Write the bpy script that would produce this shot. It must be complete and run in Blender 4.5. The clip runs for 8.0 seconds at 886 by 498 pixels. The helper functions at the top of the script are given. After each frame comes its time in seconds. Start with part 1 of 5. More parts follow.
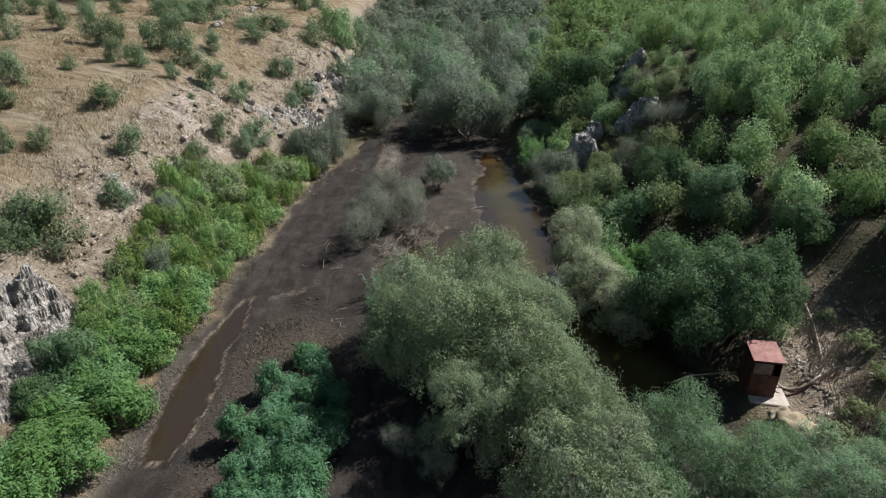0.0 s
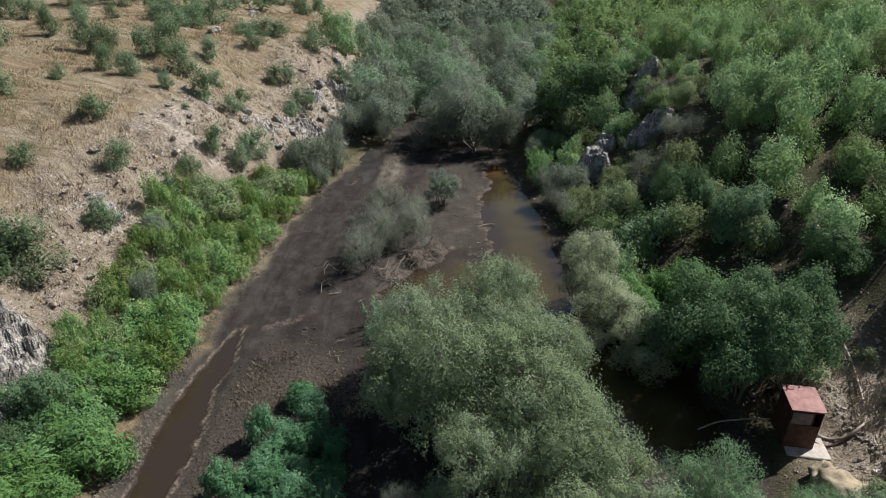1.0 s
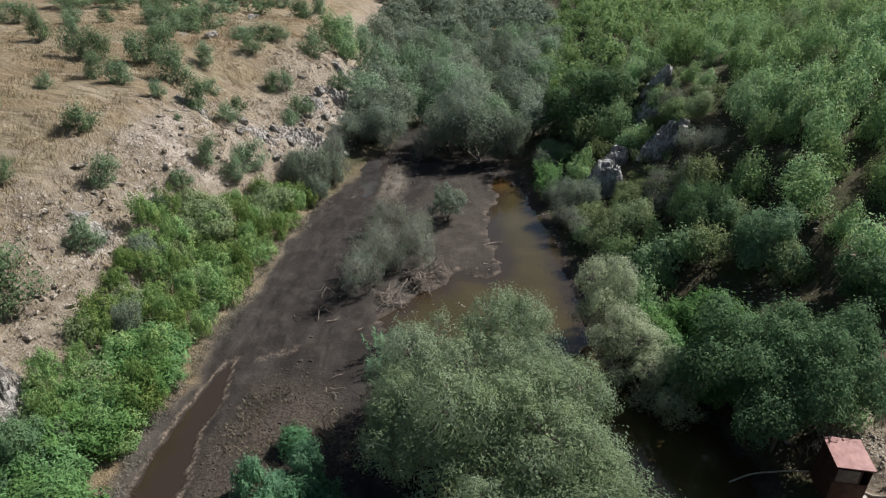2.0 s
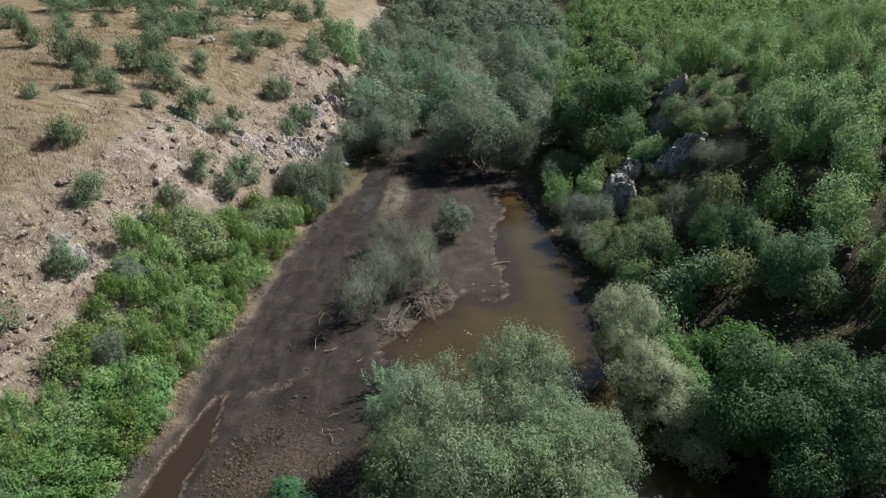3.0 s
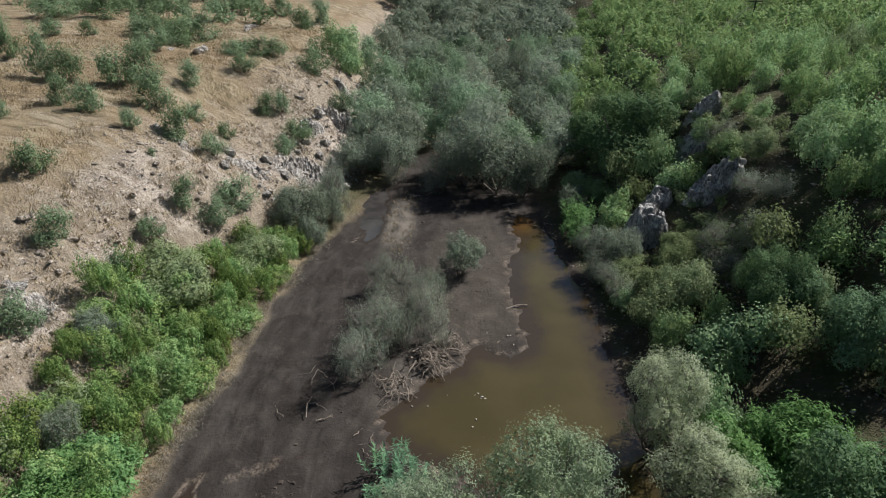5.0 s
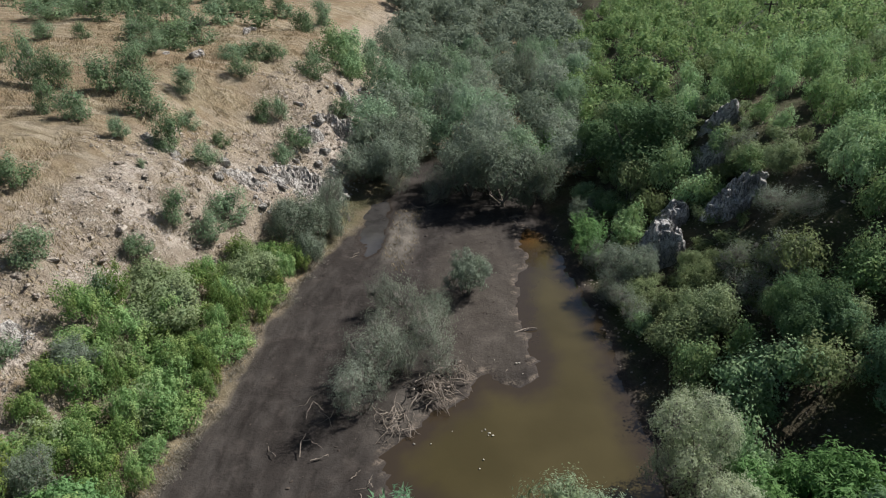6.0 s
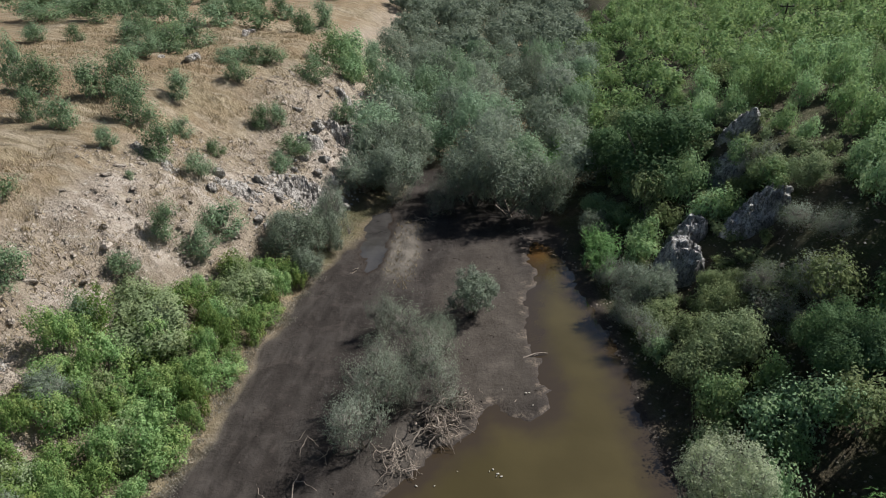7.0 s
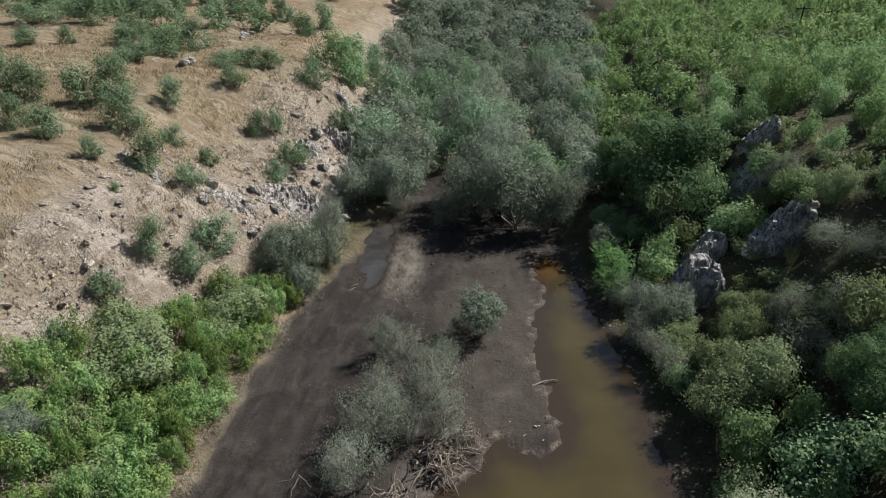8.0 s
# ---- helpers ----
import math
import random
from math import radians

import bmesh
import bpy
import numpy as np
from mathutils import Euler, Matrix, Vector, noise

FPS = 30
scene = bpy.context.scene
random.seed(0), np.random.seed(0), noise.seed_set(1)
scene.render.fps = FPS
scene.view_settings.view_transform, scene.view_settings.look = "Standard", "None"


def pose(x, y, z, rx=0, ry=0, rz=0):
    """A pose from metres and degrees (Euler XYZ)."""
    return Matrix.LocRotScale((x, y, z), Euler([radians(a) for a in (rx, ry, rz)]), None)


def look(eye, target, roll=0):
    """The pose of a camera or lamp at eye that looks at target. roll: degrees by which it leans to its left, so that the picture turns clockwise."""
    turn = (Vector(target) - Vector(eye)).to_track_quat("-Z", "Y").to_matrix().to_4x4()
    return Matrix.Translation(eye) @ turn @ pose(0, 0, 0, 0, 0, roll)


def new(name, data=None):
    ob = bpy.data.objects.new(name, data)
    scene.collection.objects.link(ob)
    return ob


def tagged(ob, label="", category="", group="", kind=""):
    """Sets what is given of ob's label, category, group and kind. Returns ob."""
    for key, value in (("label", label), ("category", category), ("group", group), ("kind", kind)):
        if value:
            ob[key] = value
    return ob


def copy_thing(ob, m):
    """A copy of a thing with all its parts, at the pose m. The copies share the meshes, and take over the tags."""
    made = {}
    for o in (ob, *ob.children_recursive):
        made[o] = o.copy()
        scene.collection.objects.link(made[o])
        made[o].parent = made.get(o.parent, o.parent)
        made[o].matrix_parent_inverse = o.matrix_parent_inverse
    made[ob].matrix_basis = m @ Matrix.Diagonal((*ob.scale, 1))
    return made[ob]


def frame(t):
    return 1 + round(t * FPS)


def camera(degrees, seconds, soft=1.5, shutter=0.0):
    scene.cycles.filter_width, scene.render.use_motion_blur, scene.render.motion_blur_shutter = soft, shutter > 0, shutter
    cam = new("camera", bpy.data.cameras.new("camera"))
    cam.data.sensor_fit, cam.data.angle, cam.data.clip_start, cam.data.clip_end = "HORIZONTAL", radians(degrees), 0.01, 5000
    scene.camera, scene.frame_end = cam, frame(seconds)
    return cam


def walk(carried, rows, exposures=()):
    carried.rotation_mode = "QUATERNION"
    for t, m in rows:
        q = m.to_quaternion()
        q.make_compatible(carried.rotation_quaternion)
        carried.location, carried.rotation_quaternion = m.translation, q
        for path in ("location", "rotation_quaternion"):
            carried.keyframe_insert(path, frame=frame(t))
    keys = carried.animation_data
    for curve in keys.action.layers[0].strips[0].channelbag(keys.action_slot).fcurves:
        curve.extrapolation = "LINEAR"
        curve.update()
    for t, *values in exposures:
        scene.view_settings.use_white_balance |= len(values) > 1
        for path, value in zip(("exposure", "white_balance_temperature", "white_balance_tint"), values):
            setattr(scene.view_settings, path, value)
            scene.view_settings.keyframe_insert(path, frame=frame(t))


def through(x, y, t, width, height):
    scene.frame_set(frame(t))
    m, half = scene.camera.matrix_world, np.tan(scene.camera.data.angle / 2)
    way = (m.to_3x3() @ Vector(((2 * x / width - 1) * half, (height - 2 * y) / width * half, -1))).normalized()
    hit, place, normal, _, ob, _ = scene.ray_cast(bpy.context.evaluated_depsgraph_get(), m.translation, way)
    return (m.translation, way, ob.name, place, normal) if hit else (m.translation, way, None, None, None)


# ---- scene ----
# camera and flight: 73 degrees wide, gliding up the valley about 20 m above the pool
cam = camera(73.0, 8.0, 1.1)
PATH = [
    (0.0, (0.106, 2.784, 19.438), (0.065, 4.565, 18.53), -0.7),
    (0.5, (-0.022, 4.197, 19.556), (-0.066, 5.978, 18.648), -0.68),
    (1.0, (-0.15, 5.588, 19.668), (-0.198, 7.371, 18.762), -0.66),
    (1.5, (-0.279, 6.96, 19.774), (-0.33, 8.743, 18.869), -0.65),
    (3.0, (-0.662, 10.959, 20.05), (-0.723, 12.743, 19.147), -0.60),
    (3.5, (-0.787, 12.256, 20.125), (-0.851, 14.04, 19.224), -0.58),
    (4.0, (-0.908, 13.536, 20.191), (-0.976, 15.32, 19.29), -0.56),
    (4.5, (-1.026, 14.799, 20.246), (-1.098, 16.584, 19.346), -0.54),
    (6.0, (-1.356, 18.499, 20.343), (-1.44, 20.284, 19.445), -0.49),
    (6.5, (-1.455, 19.705, 20.35), (-1.544, 21.49, 19.453), -0.48),
    (7.0, (-1.548, 20.897, 20.344), (-1.642, 22.682, 19.446), -0.46),
    (7.5, (-1.635, 22.078, 20.322), (-1.733, 23.863, 19.425), -0.44),
    (8.0, (-1.714, 23.247, 20.285), (-1.817, 25.032, 19.389), -0.42),
]
walk(cam, [(t, look(eye, target, roll)) for t, eye, target, roll in PATH])

# ---- light: high sun over the right-hand slope, clear sky ----
SUN_EL, SUN_AZ = 45.0, 61.0  # degrees; azimuth clockwise from straight up the valley
world = bpy.data.worlds.new("sky")
scene.world = world
world.use_nodes = True
sky = world.node_tree.nodes.new("ShaderNodeTexSky")
sky.sky_type, sky.sun_disc = "NISHITA", False
sky.sun_elevation, sky.sun_rotation = radians(SUN_EL), radians(SUN_AZ)
back = world.node_tree.nodes["Background"]
back.inputs[1].default_value = 0.047
world.node_tree.links.new(sky.outputs[0], back.inputs[0])
sun_data = bpy.data.lights.new("sun", "SUN")
sun_data.energy, sun_data.angle, sun_data.color = 4.9, radians(0.53), (1.0, 0.962, 0.95)
sun = new("sun", sun_data)
toward = Vector((math.sin(radians(SUN_AZ)) * math.cos(radians(SUN_EL)), math.cos(radians(SUN_AZ)) * math.cos(radians(SUN_EL)), math.sin(radians(SUN_EL))))
sun.matrix_world = look(toward * 300, (0, 0, 0))
scene.view_settings.exposure = 0.49


# ---- terrain shape ----
def grain(x, y, seed=0):
    """Smooth lattice noise, 0 to 1."""
    ix, iy = np.floor(x).astype(np.int64), np.floor(y).astype(np.int64)
    u, v = x - ix, y - iy
    u, v = u * u * (3 - 2 * u), v * v * (3 - 2 * v)

    def cell(a, b):
        n = (a * 374761393 + b * 668265263 + seed * 69069 + 12345) & 0x7FFFFFFF
        n = ((n ^ (n >> 13)) * 1274126177) & 0x7FFFFFFF
        return ((n ^ (n >> 16)) & 0xFFFF) / 65535.0

    low = cell(ix, iy) * (1 - u) + cell(ix + 1, iy) * u
    high = cell(ix, iy + 1) * (1 - u) + cell(ix + 1, iy + 1) * u
    return low * (1 - v) + high * v


def layers(x, y, seed=0, octaves=4):
    """Layered noise, about -0.5 to 0.5."""
    total, size = 0.0, 1.0
    for n in range(octaves):
        total = total + size * (grain(x * 2**n + 17.3 * n, y * 2**n - 9.1 * n, seed + n) - 0.5)
        size *= 0.5
    return total


def shore(x, y, ring):
    """Distance to a closed outline, negative inside."""
    ring = np.array(ring, float)
    best, inside = np.full(np.shape(x), 1e9), np.zeros(np.shape(x), bool)
    for a, b in zip(ring, np.roll(ring, -1, 0)):
        e = b - a
        s = np.clip(((x - a[0]) * e[0] + (y - a[1]) * e[1]) / (e @ e), 0, 1)
        best = np.minimum(best, np.hypot(x - a[0] - s * e[0], y - a[1] - s * e[1]))
        if a[1] != b[1]:
            inside ^= ((a[1] > y) != (b[1] > y)) & (x < (b[0] - a[0]) * (y - a[1]) / (b[1] - a[1]) + a[0])
    return np.where(inside, -best, best)


POOL = [
    (-5.1, 38.2), (-4.6, 36.7), (-2.6, 35.3), (0, 33.6), (3, 31), (6, 27), (7.5, 24.6), (9, 23.6), (11, 24.4), (12.2, 27), (11.2, 30),
    (9, 32.5), (7.6, 35), (7.0, 38.7), (6.8, 45), (6.6, 49), (5.9, 54), (5.2, 59), (4.5, 62.3), (3.2, 62.8), (2.7, 61.5), (2.6, 59.2),
    (3.3, 58.2), (2.6, 56.3), (2.2, 54.7), (1.9, 52), (1.9, 49), (2.3, 47.3), (2.6, 45.3), (2.3, 43.7), (1.5, 43.1), (0.2, 43.4),
    (-0.5, 44.1), (-1.1, 43.4), (-1.4, 42.1), (-2.9, 40.8),
]
STREAM = [(-13.1, 21.0), (-13.7, 24.5), (-13.8, 27), (-13.5, 30.5), (-13.1, 32.2), (-12.8, 33.9), (-12.5, 34.0), (-12.4, 32.6), (-12.1, 31.1), (-12.3, 28.9), (-11.9, 26.1), (-11.8, 22.6), (-12.3, 21.2)]
RILL = [(-10.2, 67.5), (-10.1, 64), (-9.6, 60.5), (-9.0, 57.2), (-8.4, 58.2), (-7.9, 61), (-8.3, 64.5), (-8.6, 69)]


def foot_left(y):
    return np.interp(y, [-60, 19, 24, 28, 32, 42, 50, 56, 60, 65, 72, 85, 110, 160], [-15, -14.3, -14.2, -14.8, -14.3, -13.8, -13.2, -12.3, -11.3, -10.2, -8.2, -7.5, -8, -6])


def foot_right(y):
    return np.interp(y, [-60, 15, 22, 27, 31, 36, 42, 49, 54, 60, 64, 72, 80, 95, 120, 160], [10, 11, 12, 12.6, 11.5, 8.6, 7.4, 7.0, 6.4, 5.7, 5.2, 5.5, 6.2, 8, 10, 13])


def basins(x, y):
    ragged = 0.5 * layers(x * 1.0, y * 1.0, 31, 3) + 0.45 * layers(x * 2.4, y * 2.4, 33, 3)
    fine = 0.25 * layers(x * 2.3, y * 2.3, 41, 3)
    return shore(x, y, POOL) + ragged, shore(x, y, STREAM) + fine, shore(x, y, RILL) + ragged


def height(x, y):
    x, y = np.asarray(x, float), np.asarray(y, float)
    left, right = foot_left(y) - x, x - foot_right(y)
    left, right = left + 1.2 * layers(x * 0.25, y * 0.25, 3, 3), right + 1.6 * layers(x * 0.22, y * 0.22, 5, 3)
    up_left = np.interp(left, [0, 1.5, 4, 6, 10, 14, 20, 30, 60, 300, 2500], [0, 0.35, 1.0, 3.0, 7.1, 8.9, 10, 11, 13, 35, 160])
    up_left = up_left * np.interp(y, [20, 42, 54, 160], [0.78, 0.8, 1.0, 1.0])
    up_right = np.interp(right, [0, 2, 5, 8, 9.5, 12.2, 16, 25, 40, 80, 300, 2500], [0, 0.7, 1.9, 3.9, 4.6, 7.3, 8.5, 10.4, 13, 18, 45, 180])
    up_right = up_right * np.interp(y, [20, 38, 52, 160], [0.66, 0.76, 1.0, 1.0])
    rough = np.clip(np.maximum(left, right) / 4, 0, 1)
    z = 0.14 + up_left + up_right + 0.16 * layers(x * 0.6, y * 0.6, 7, 4) + 0.05 * layers(x * 3.1, y * 3.1, 9, 3)
    z = z + rough * (0.9 * layers(x * 0.16, y * 0.16, 11, 4) + 0.35 * layers(x * 0.8, y * 0.8, 13, 4))
    ledge = np.clip(1 - np.abs(left - 8) / 4.5, 0, 1)  # broken rock steps on the left slope
    z = z + ledge * 0.85 * (np.abs(layers(x * 0.9, y * 0.5, 15, 4)) * 2 - 0.4)
    z = z + (0.012 * np.clip(y - 66, 0, 60) + 0.05 * np.clip(y - 85, 0, 70)) * np.clip(1 - np.maximum(left, right) / 10, 0, 1) + 0.05 * np.clip(y - 135, 0, 2500)
    z = z + 0.55 * np.exp(-(((x + 3.9) / 1.7) ** 2) - ((y - 41) / 2.6) ** 2) + 0.25 * np.exp(-(((x + 6.6) / 1.0) ** 2) - ((y - 60.5) / 4) ** 2)
    pad = np.exp(-(((x - 14.9) / 1.5) ** 4) - ((y - 24.6) / 1.4) ** 4)  # levelled for the hut's slab
    z = np.minimum(z, z * (1 - pad) + 0.52 * pad)
    pool, stream, rill = basins(x, y)
    flat = np.clip(1 - np.maximum(left, right) / 1.0, 0, 1)
    z = np.where(flat > 0, np.maximum(z, 0.05), z)
    for edge, deep, bank in ((pool, 0.7, 0.16), (stream, 0.16, 0.14), (rill, 0.3, 0.10)):
        z = np.minimum(z, np.where(edge > 0, 0.012 + bank * edge + 0.5 * np.clip(edge - 1.5, 0, 99), 99))
        z = np.where(edge < 0, 0.01 - deep * (1 - np.exp(np.minimum(edge, 0) / 1.1)), z)
    return z


def ground_z(x, y):
    return float(height(np.array([x]), np.array([y]))[0])
# ---- end of terrain shape ----


# ---- materials ----
class Mat:
    """A small builder for node materials."""

    def __init__(self, name, rough=0.9, spec=0.3):
        self.mat = bpy.data.materials.new(name)
        self.mat.use_nodes = True
        self.tree = self.mat.node_tree
        self.out = self.tree.nodes["Material Output"]
        self.shader = self.tree.nodes["Principled BSDF"]
        self.shader.inputs["Roughness"].default_value = rough
        self.shader.inputs["Specular IOR Level"].default_value = spec
        self.place = self.node("ShaderNodeTexCoord").outputs["Object"]

    def node(self, kind, **inputs):
        n = self.tree.nodes.new(kind)
        for key, value in inputs.items():
            self.put(n.inputs[key.replace("_", " ")], value)
        return n

    def put(self, socket, value):
        if isinstance(value, bpy.types.NodeSocket):
            self.tree.links.new(value, socket)
        else:
            socket.default_value = value

    def noise(self, scale, detail=4.0, rough=0.6, at=None, distortion=0.0):
        return self.node("ShaderNodeTexNoise", Vector=at or self.place, Scale=scale, Detail=detail, Roughness=rough, Distortion=distortion).outputs["Fac"]

    def ramp(self, fac, low, high, a=0.0, b=1.0):
        n = self.node("ShaderNodeMapRange", Value=fac, From_Min=low, From_Max=high, To_Min=a, To_Max=b)
        return n.outputs[0]

    def mix(self, fac, a, b):
        n = self.tree.nodes.new("ShaderNodeMix")
        n.data_type = "RGBA"
        for socket, value in ((n.inputs[0], fac), (n.inputs[6], a), (n.inputs[7], b)):
            self.put(socket, (*value, 1) if isinstance(value, tuple) and len(value) == 3 else value)
        return n.outputs[2]

    def math(self, kind, a, b):
        n = self.tree.nodes.new("ShaderNodeMath")
        n.operation = kind
        self.put(n.inputs[0], a), self.put(n.inputs[1], b)
        return n.outputs[0]

    def field(self, name):
        n = self.tree.nodes.new("ShaderNodeAttribute")
        n.attribute_name = name
        return n.outputs["Fac"]

    def bump(self, fac, distance, strength=1.0):
        n = self.node("ShaderNodeBump", Height=fac, Distance=distance, Strength=strength)
        self.put(self.shader.inputs["Normal"], n.outputs[0])

    def colour(self, value):
        self.put(self.shader.inputs["Base Color"], (*value, 1) if isinstance(value, tuple) else value)
        return self.mat


def foliage(name, dark, light, tip, thin=0.3, tips=0.25, vary=1.0):
    """Leaves: each leaf varies, and so does each plant; light passes through in part."""
    m = Mat(name, 0.7, 0.08)
    leaf = m.node("ShaderNodeNewGeometry").outputs["Random Per Island"]
    plant = m.node("ShaderNodeObjectInfo").outputs["Random"]
    tone = m.math("ADD", m.ramp(leaf, 0, 1, 0.08, 0.42), m.ramp(m.noise(2.6, 2), 0.35, 0.65, 0.05, 0.5))
    c = m.mix(tone, dark, light)
    patch = m.ramp(m.noise(0.9, 3), 0.45, 0.7)
    c = m.mix(m.math("MULTIPLY", patch, tips * 2), c, tip)
    hue = m.node("ShaderNodeHueSaturation", Color=c, Hue=m.ramp(plant, 0, 1, 0.5 - 0.008 * vary, 0.5 + 0.01 * vary), Saturation=m.ramp(plant, 0, 1, 1.05, 0.85), Value=m.ramp(plant, 0, 1, 1 - 0.18 * vary, 1 + 0.25 * vary)).outputs[0]
    m.colour(hue)
    through = m.node("ShaderNodeBsdfTranslucent", Color=hue).outputs[0]
    blend = m.node("ShaderNodeMixShader", Fac=thin)
    m.tree.links.new(m.shader.outputs[0], blend.inputs[1])
    m.tree.links.new(through, blend.inputs[2])
    m.tree.links.new(blend.outputs[0], m.out.inputs[0])
    return m.mat


WILLOW = foliage("willow_leaves", (0.14, 0.2, 0.107), (0.32, 0.405, 0.25), (0.28, 0.36, 0.16), 0.43, 0.3, 0.35)
PALE_WILLOW = foliage("pale_willow_leaves", (0.28, 0.34, 0.203), (0.5, 0.56, 0.384), (0.44, 0.5, 0.271), 0.52, 0.3, 0.3)
WET_WILLOW = foliage("green_willow_leaves", (0.105, 0.21, 0.107), (0.255, 0.395, 0.22), (0.25, 0.36, 0.153), 0.43, 0.3, 0.7)
SALLOW = foliage("grey_willow_leaves", (0.12, 0.155, 0.112), (0.265, 0.315, 0.23), (0.21, 0.27, 0.16), 0.43)
BLUE_WILLOW = foliage("bluish_willow_leaves", (0.125, 0.205, 0.125), (0.3, 0.41, 0.25), (0.25, 0.35, 0.18), 0.43)
GREYWOOD = foliage("dusty_twig_leaves", (0.2, 0.235, 0.175), (0.29, 0.335, 0.25), (0.22, 0.275, 0.175), 0.42)
THICKET = foliage("bank_shrub_leaves", (0.085, 0.175, 0.05), (0.25, 0.38, 0.125), (0.37, 0.43, 0.14), 0.45, 0.42, 1.5)
ELDER = foliage("tall_herb_leaves", (0.08, 0.185, 0.055), (0.2, 0.36, 0.125), (0.22, 0.34, 0.1), 0.43, 0.2)
REED = foliage("reed_leaves", (0.07, 0.175, 0.085), (0.16, 0.325, 0.165), (0.18, 0.32, 0.12), 0.42, 0.2)
HILL = foliage("hillside_shrub_leaves", (0.1, 0.165, 0.0847), (0.215, 0.305, 0.164), (0.22, 0.285, 0.13), 0.39, 0.25, 1.2)
OAK = foliage("oak_scrub_leaves", (0.098, 0.195, 0.092), (0.29, 0.425, 0.2), (0.36, 0.42, 0.175), 0.38, 0.3)
FAR_OAK = foliage("far_scrub_leaves", (0.115, 0.235, 0.098), (0.33, 0.475, 0.207), (0.37, 0.45, 0.175), 0.41, 0.35)
DEEP = foliage("dark_tree_leaves", (0.058, 0.122, 0.054), (0.165, 0.27, 0.135), (0.175, 0.26, 0.105), 0.38, 0.3)
OLIVE = foliage("yellowish_shrub_leaves", (0.118, 0.168, 0.066), (0.275, 0.345, 0.17), (0.29, 0.315, 0.135), 0.38, 0.3)


def bark(name, a, b):
    m = Mat(name, 0.9, 0.2)
    fac = m.noise(9.0, 5)
    m.bump(fac, 0.03)
    return m.colour(m.mix(fac, a, b))


BARK = bark("grey_bark", (0.09, 0.075, 0.06), (0.24, 0.21, 0.17))
TWIG = bark("bare_twigs", (0.15, 0.13, 0.11), (0.34, 0.31, 0.27))
DEADWOOD = bark("bleached_dead_wood", (0.14, 0.115, 0.09), (0.36, 0.31, 0.255))


def ground_material():
    m = Mat("earth", 0.95, 0.15)
    big, mid, small = m.noise(0.12, 5), m.noise(0.9, 6, 0.65), m.noise(7.0, 5, 0.7)
    tiny = m.noise(30.0, 3, 0.7)
    # dry straw slope
    straw = m.mix(m.ramp(mid, 0.3, 0.7), (0.18, 0.143, 0.088), (0.36, 0.30, 0.193))
    straw = m.mix(m.ramp(big, 0.42, 0.62), straw, (0.245, 0.18, 0.107))
    straw = m.mix(m.ramp(small, 0.55, 0.75, 0, 0.55), straw, (0.42, 0.355, 0.245))
    # trodden paths run along the slope as pale threads
    along = m.node("ShaderNodeMapping", Vector=m.place, Scale=(0.16, 0.9, 0.5), Rotation=(0, 0, -0.5)).outputs[0]
    straw = m.mix(m.ramp(m.noise(1.0, 5, 0.6, along, 0.8), 0.53, 0.62, 0, 0.75), straw, (0.38, 0.325, 0.235))
    straw = m.mix(m.ramp(m.noise(1.7, 5, 0.6, along, 0.5), 0.53, 0.66, 0, 0.75), straw, (0.155, 0.125, 0.08))
    # stony slope
    strata = m.node("ShaderNodeMapping", Vector=m.mix(0.12, m.place, m.node("ShaderNodeTexNoise", Vector=m.place, Scale=0.8, Detail=4.0).outputs["Color"]), Scale=(1.5, 0.8, 2.2), Rotation=(0, 0, -0.35)).outputs[0]
    chips = m.node("ShaderNodeTexVoronoi", Vector=strata, Scale=2.6, Randomness=1.0)
    stone = m.mix(m.ramp(mid, 0.3, 0.72), (0.215, 0.175, 0.128), (0.425, 0.366, 0.282))
    stone = m.mix(m.math("MULTIPLY", m.ramp(chips.outputs["Distance"], 0.14, 0.34, 1.0, 0), m.ramp(m.noise(0.55, 5, 0.6), 0.40, 0.56)), stone, (0.56, 0.51, 0.435))
    stone = m.mix(m.ramp(small, 0.5, 0.72, 0, 0.7), stone, (0.175, 0.133, 0.095))
    c = m.mix(m.field("stony"), straw, stone)
    # bare pale bedrock, broken by cracks
    split = m.node("ShaderNodeTexVoronoi", Vector=strata, Scale=1.1, Randomness=1.0)
    split.feature = "DISTANCE_TO_EDGE"
    bed = m.mix(m.ramp(small, 0.3, 0.7), (0.38, 0.33, 0.275), (0.62, 0.555, 0.48))
    bed = m.mix(m.ramp(split.outputs["Distance"], 0.0, 0.07, 0.5, 0), bed, (0.12, 0.095, 0.075))
    c = m.mix(m.math("MULTIPLY", m.field("bedrock"), m.ramp(mid, 0.36, 0.5)), c, bed)
    # leaf litter and earth of the scrubby slope, darkened to include shade between shrubs
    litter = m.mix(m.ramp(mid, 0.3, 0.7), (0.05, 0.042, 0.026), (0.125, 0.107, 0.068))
    # the dark olive tint stands in for shadow in the gaps
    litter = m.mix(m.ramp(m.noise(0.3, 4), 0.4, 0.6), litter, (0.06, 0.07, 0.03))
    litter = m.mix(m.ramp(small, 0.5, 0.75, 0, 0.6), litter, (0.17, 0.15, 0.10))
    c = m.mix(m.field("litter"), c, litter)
    # silt of the drained bed
    streak = m.node("ShaderNodeMapping", Vector=m.place, Scale=(0.9, 0.28, 1.0), Rotation=(0, 0, 0.12)).outputs[0]
    flow = m.noise(1.3, 5, 0.6, streak, 0.6)
    silt = m.mix(m.ramp(flow, 0.34, 0.66), (0.0212, 0.0180, 0.0153), (0.055, 0.0485, 0.0423))
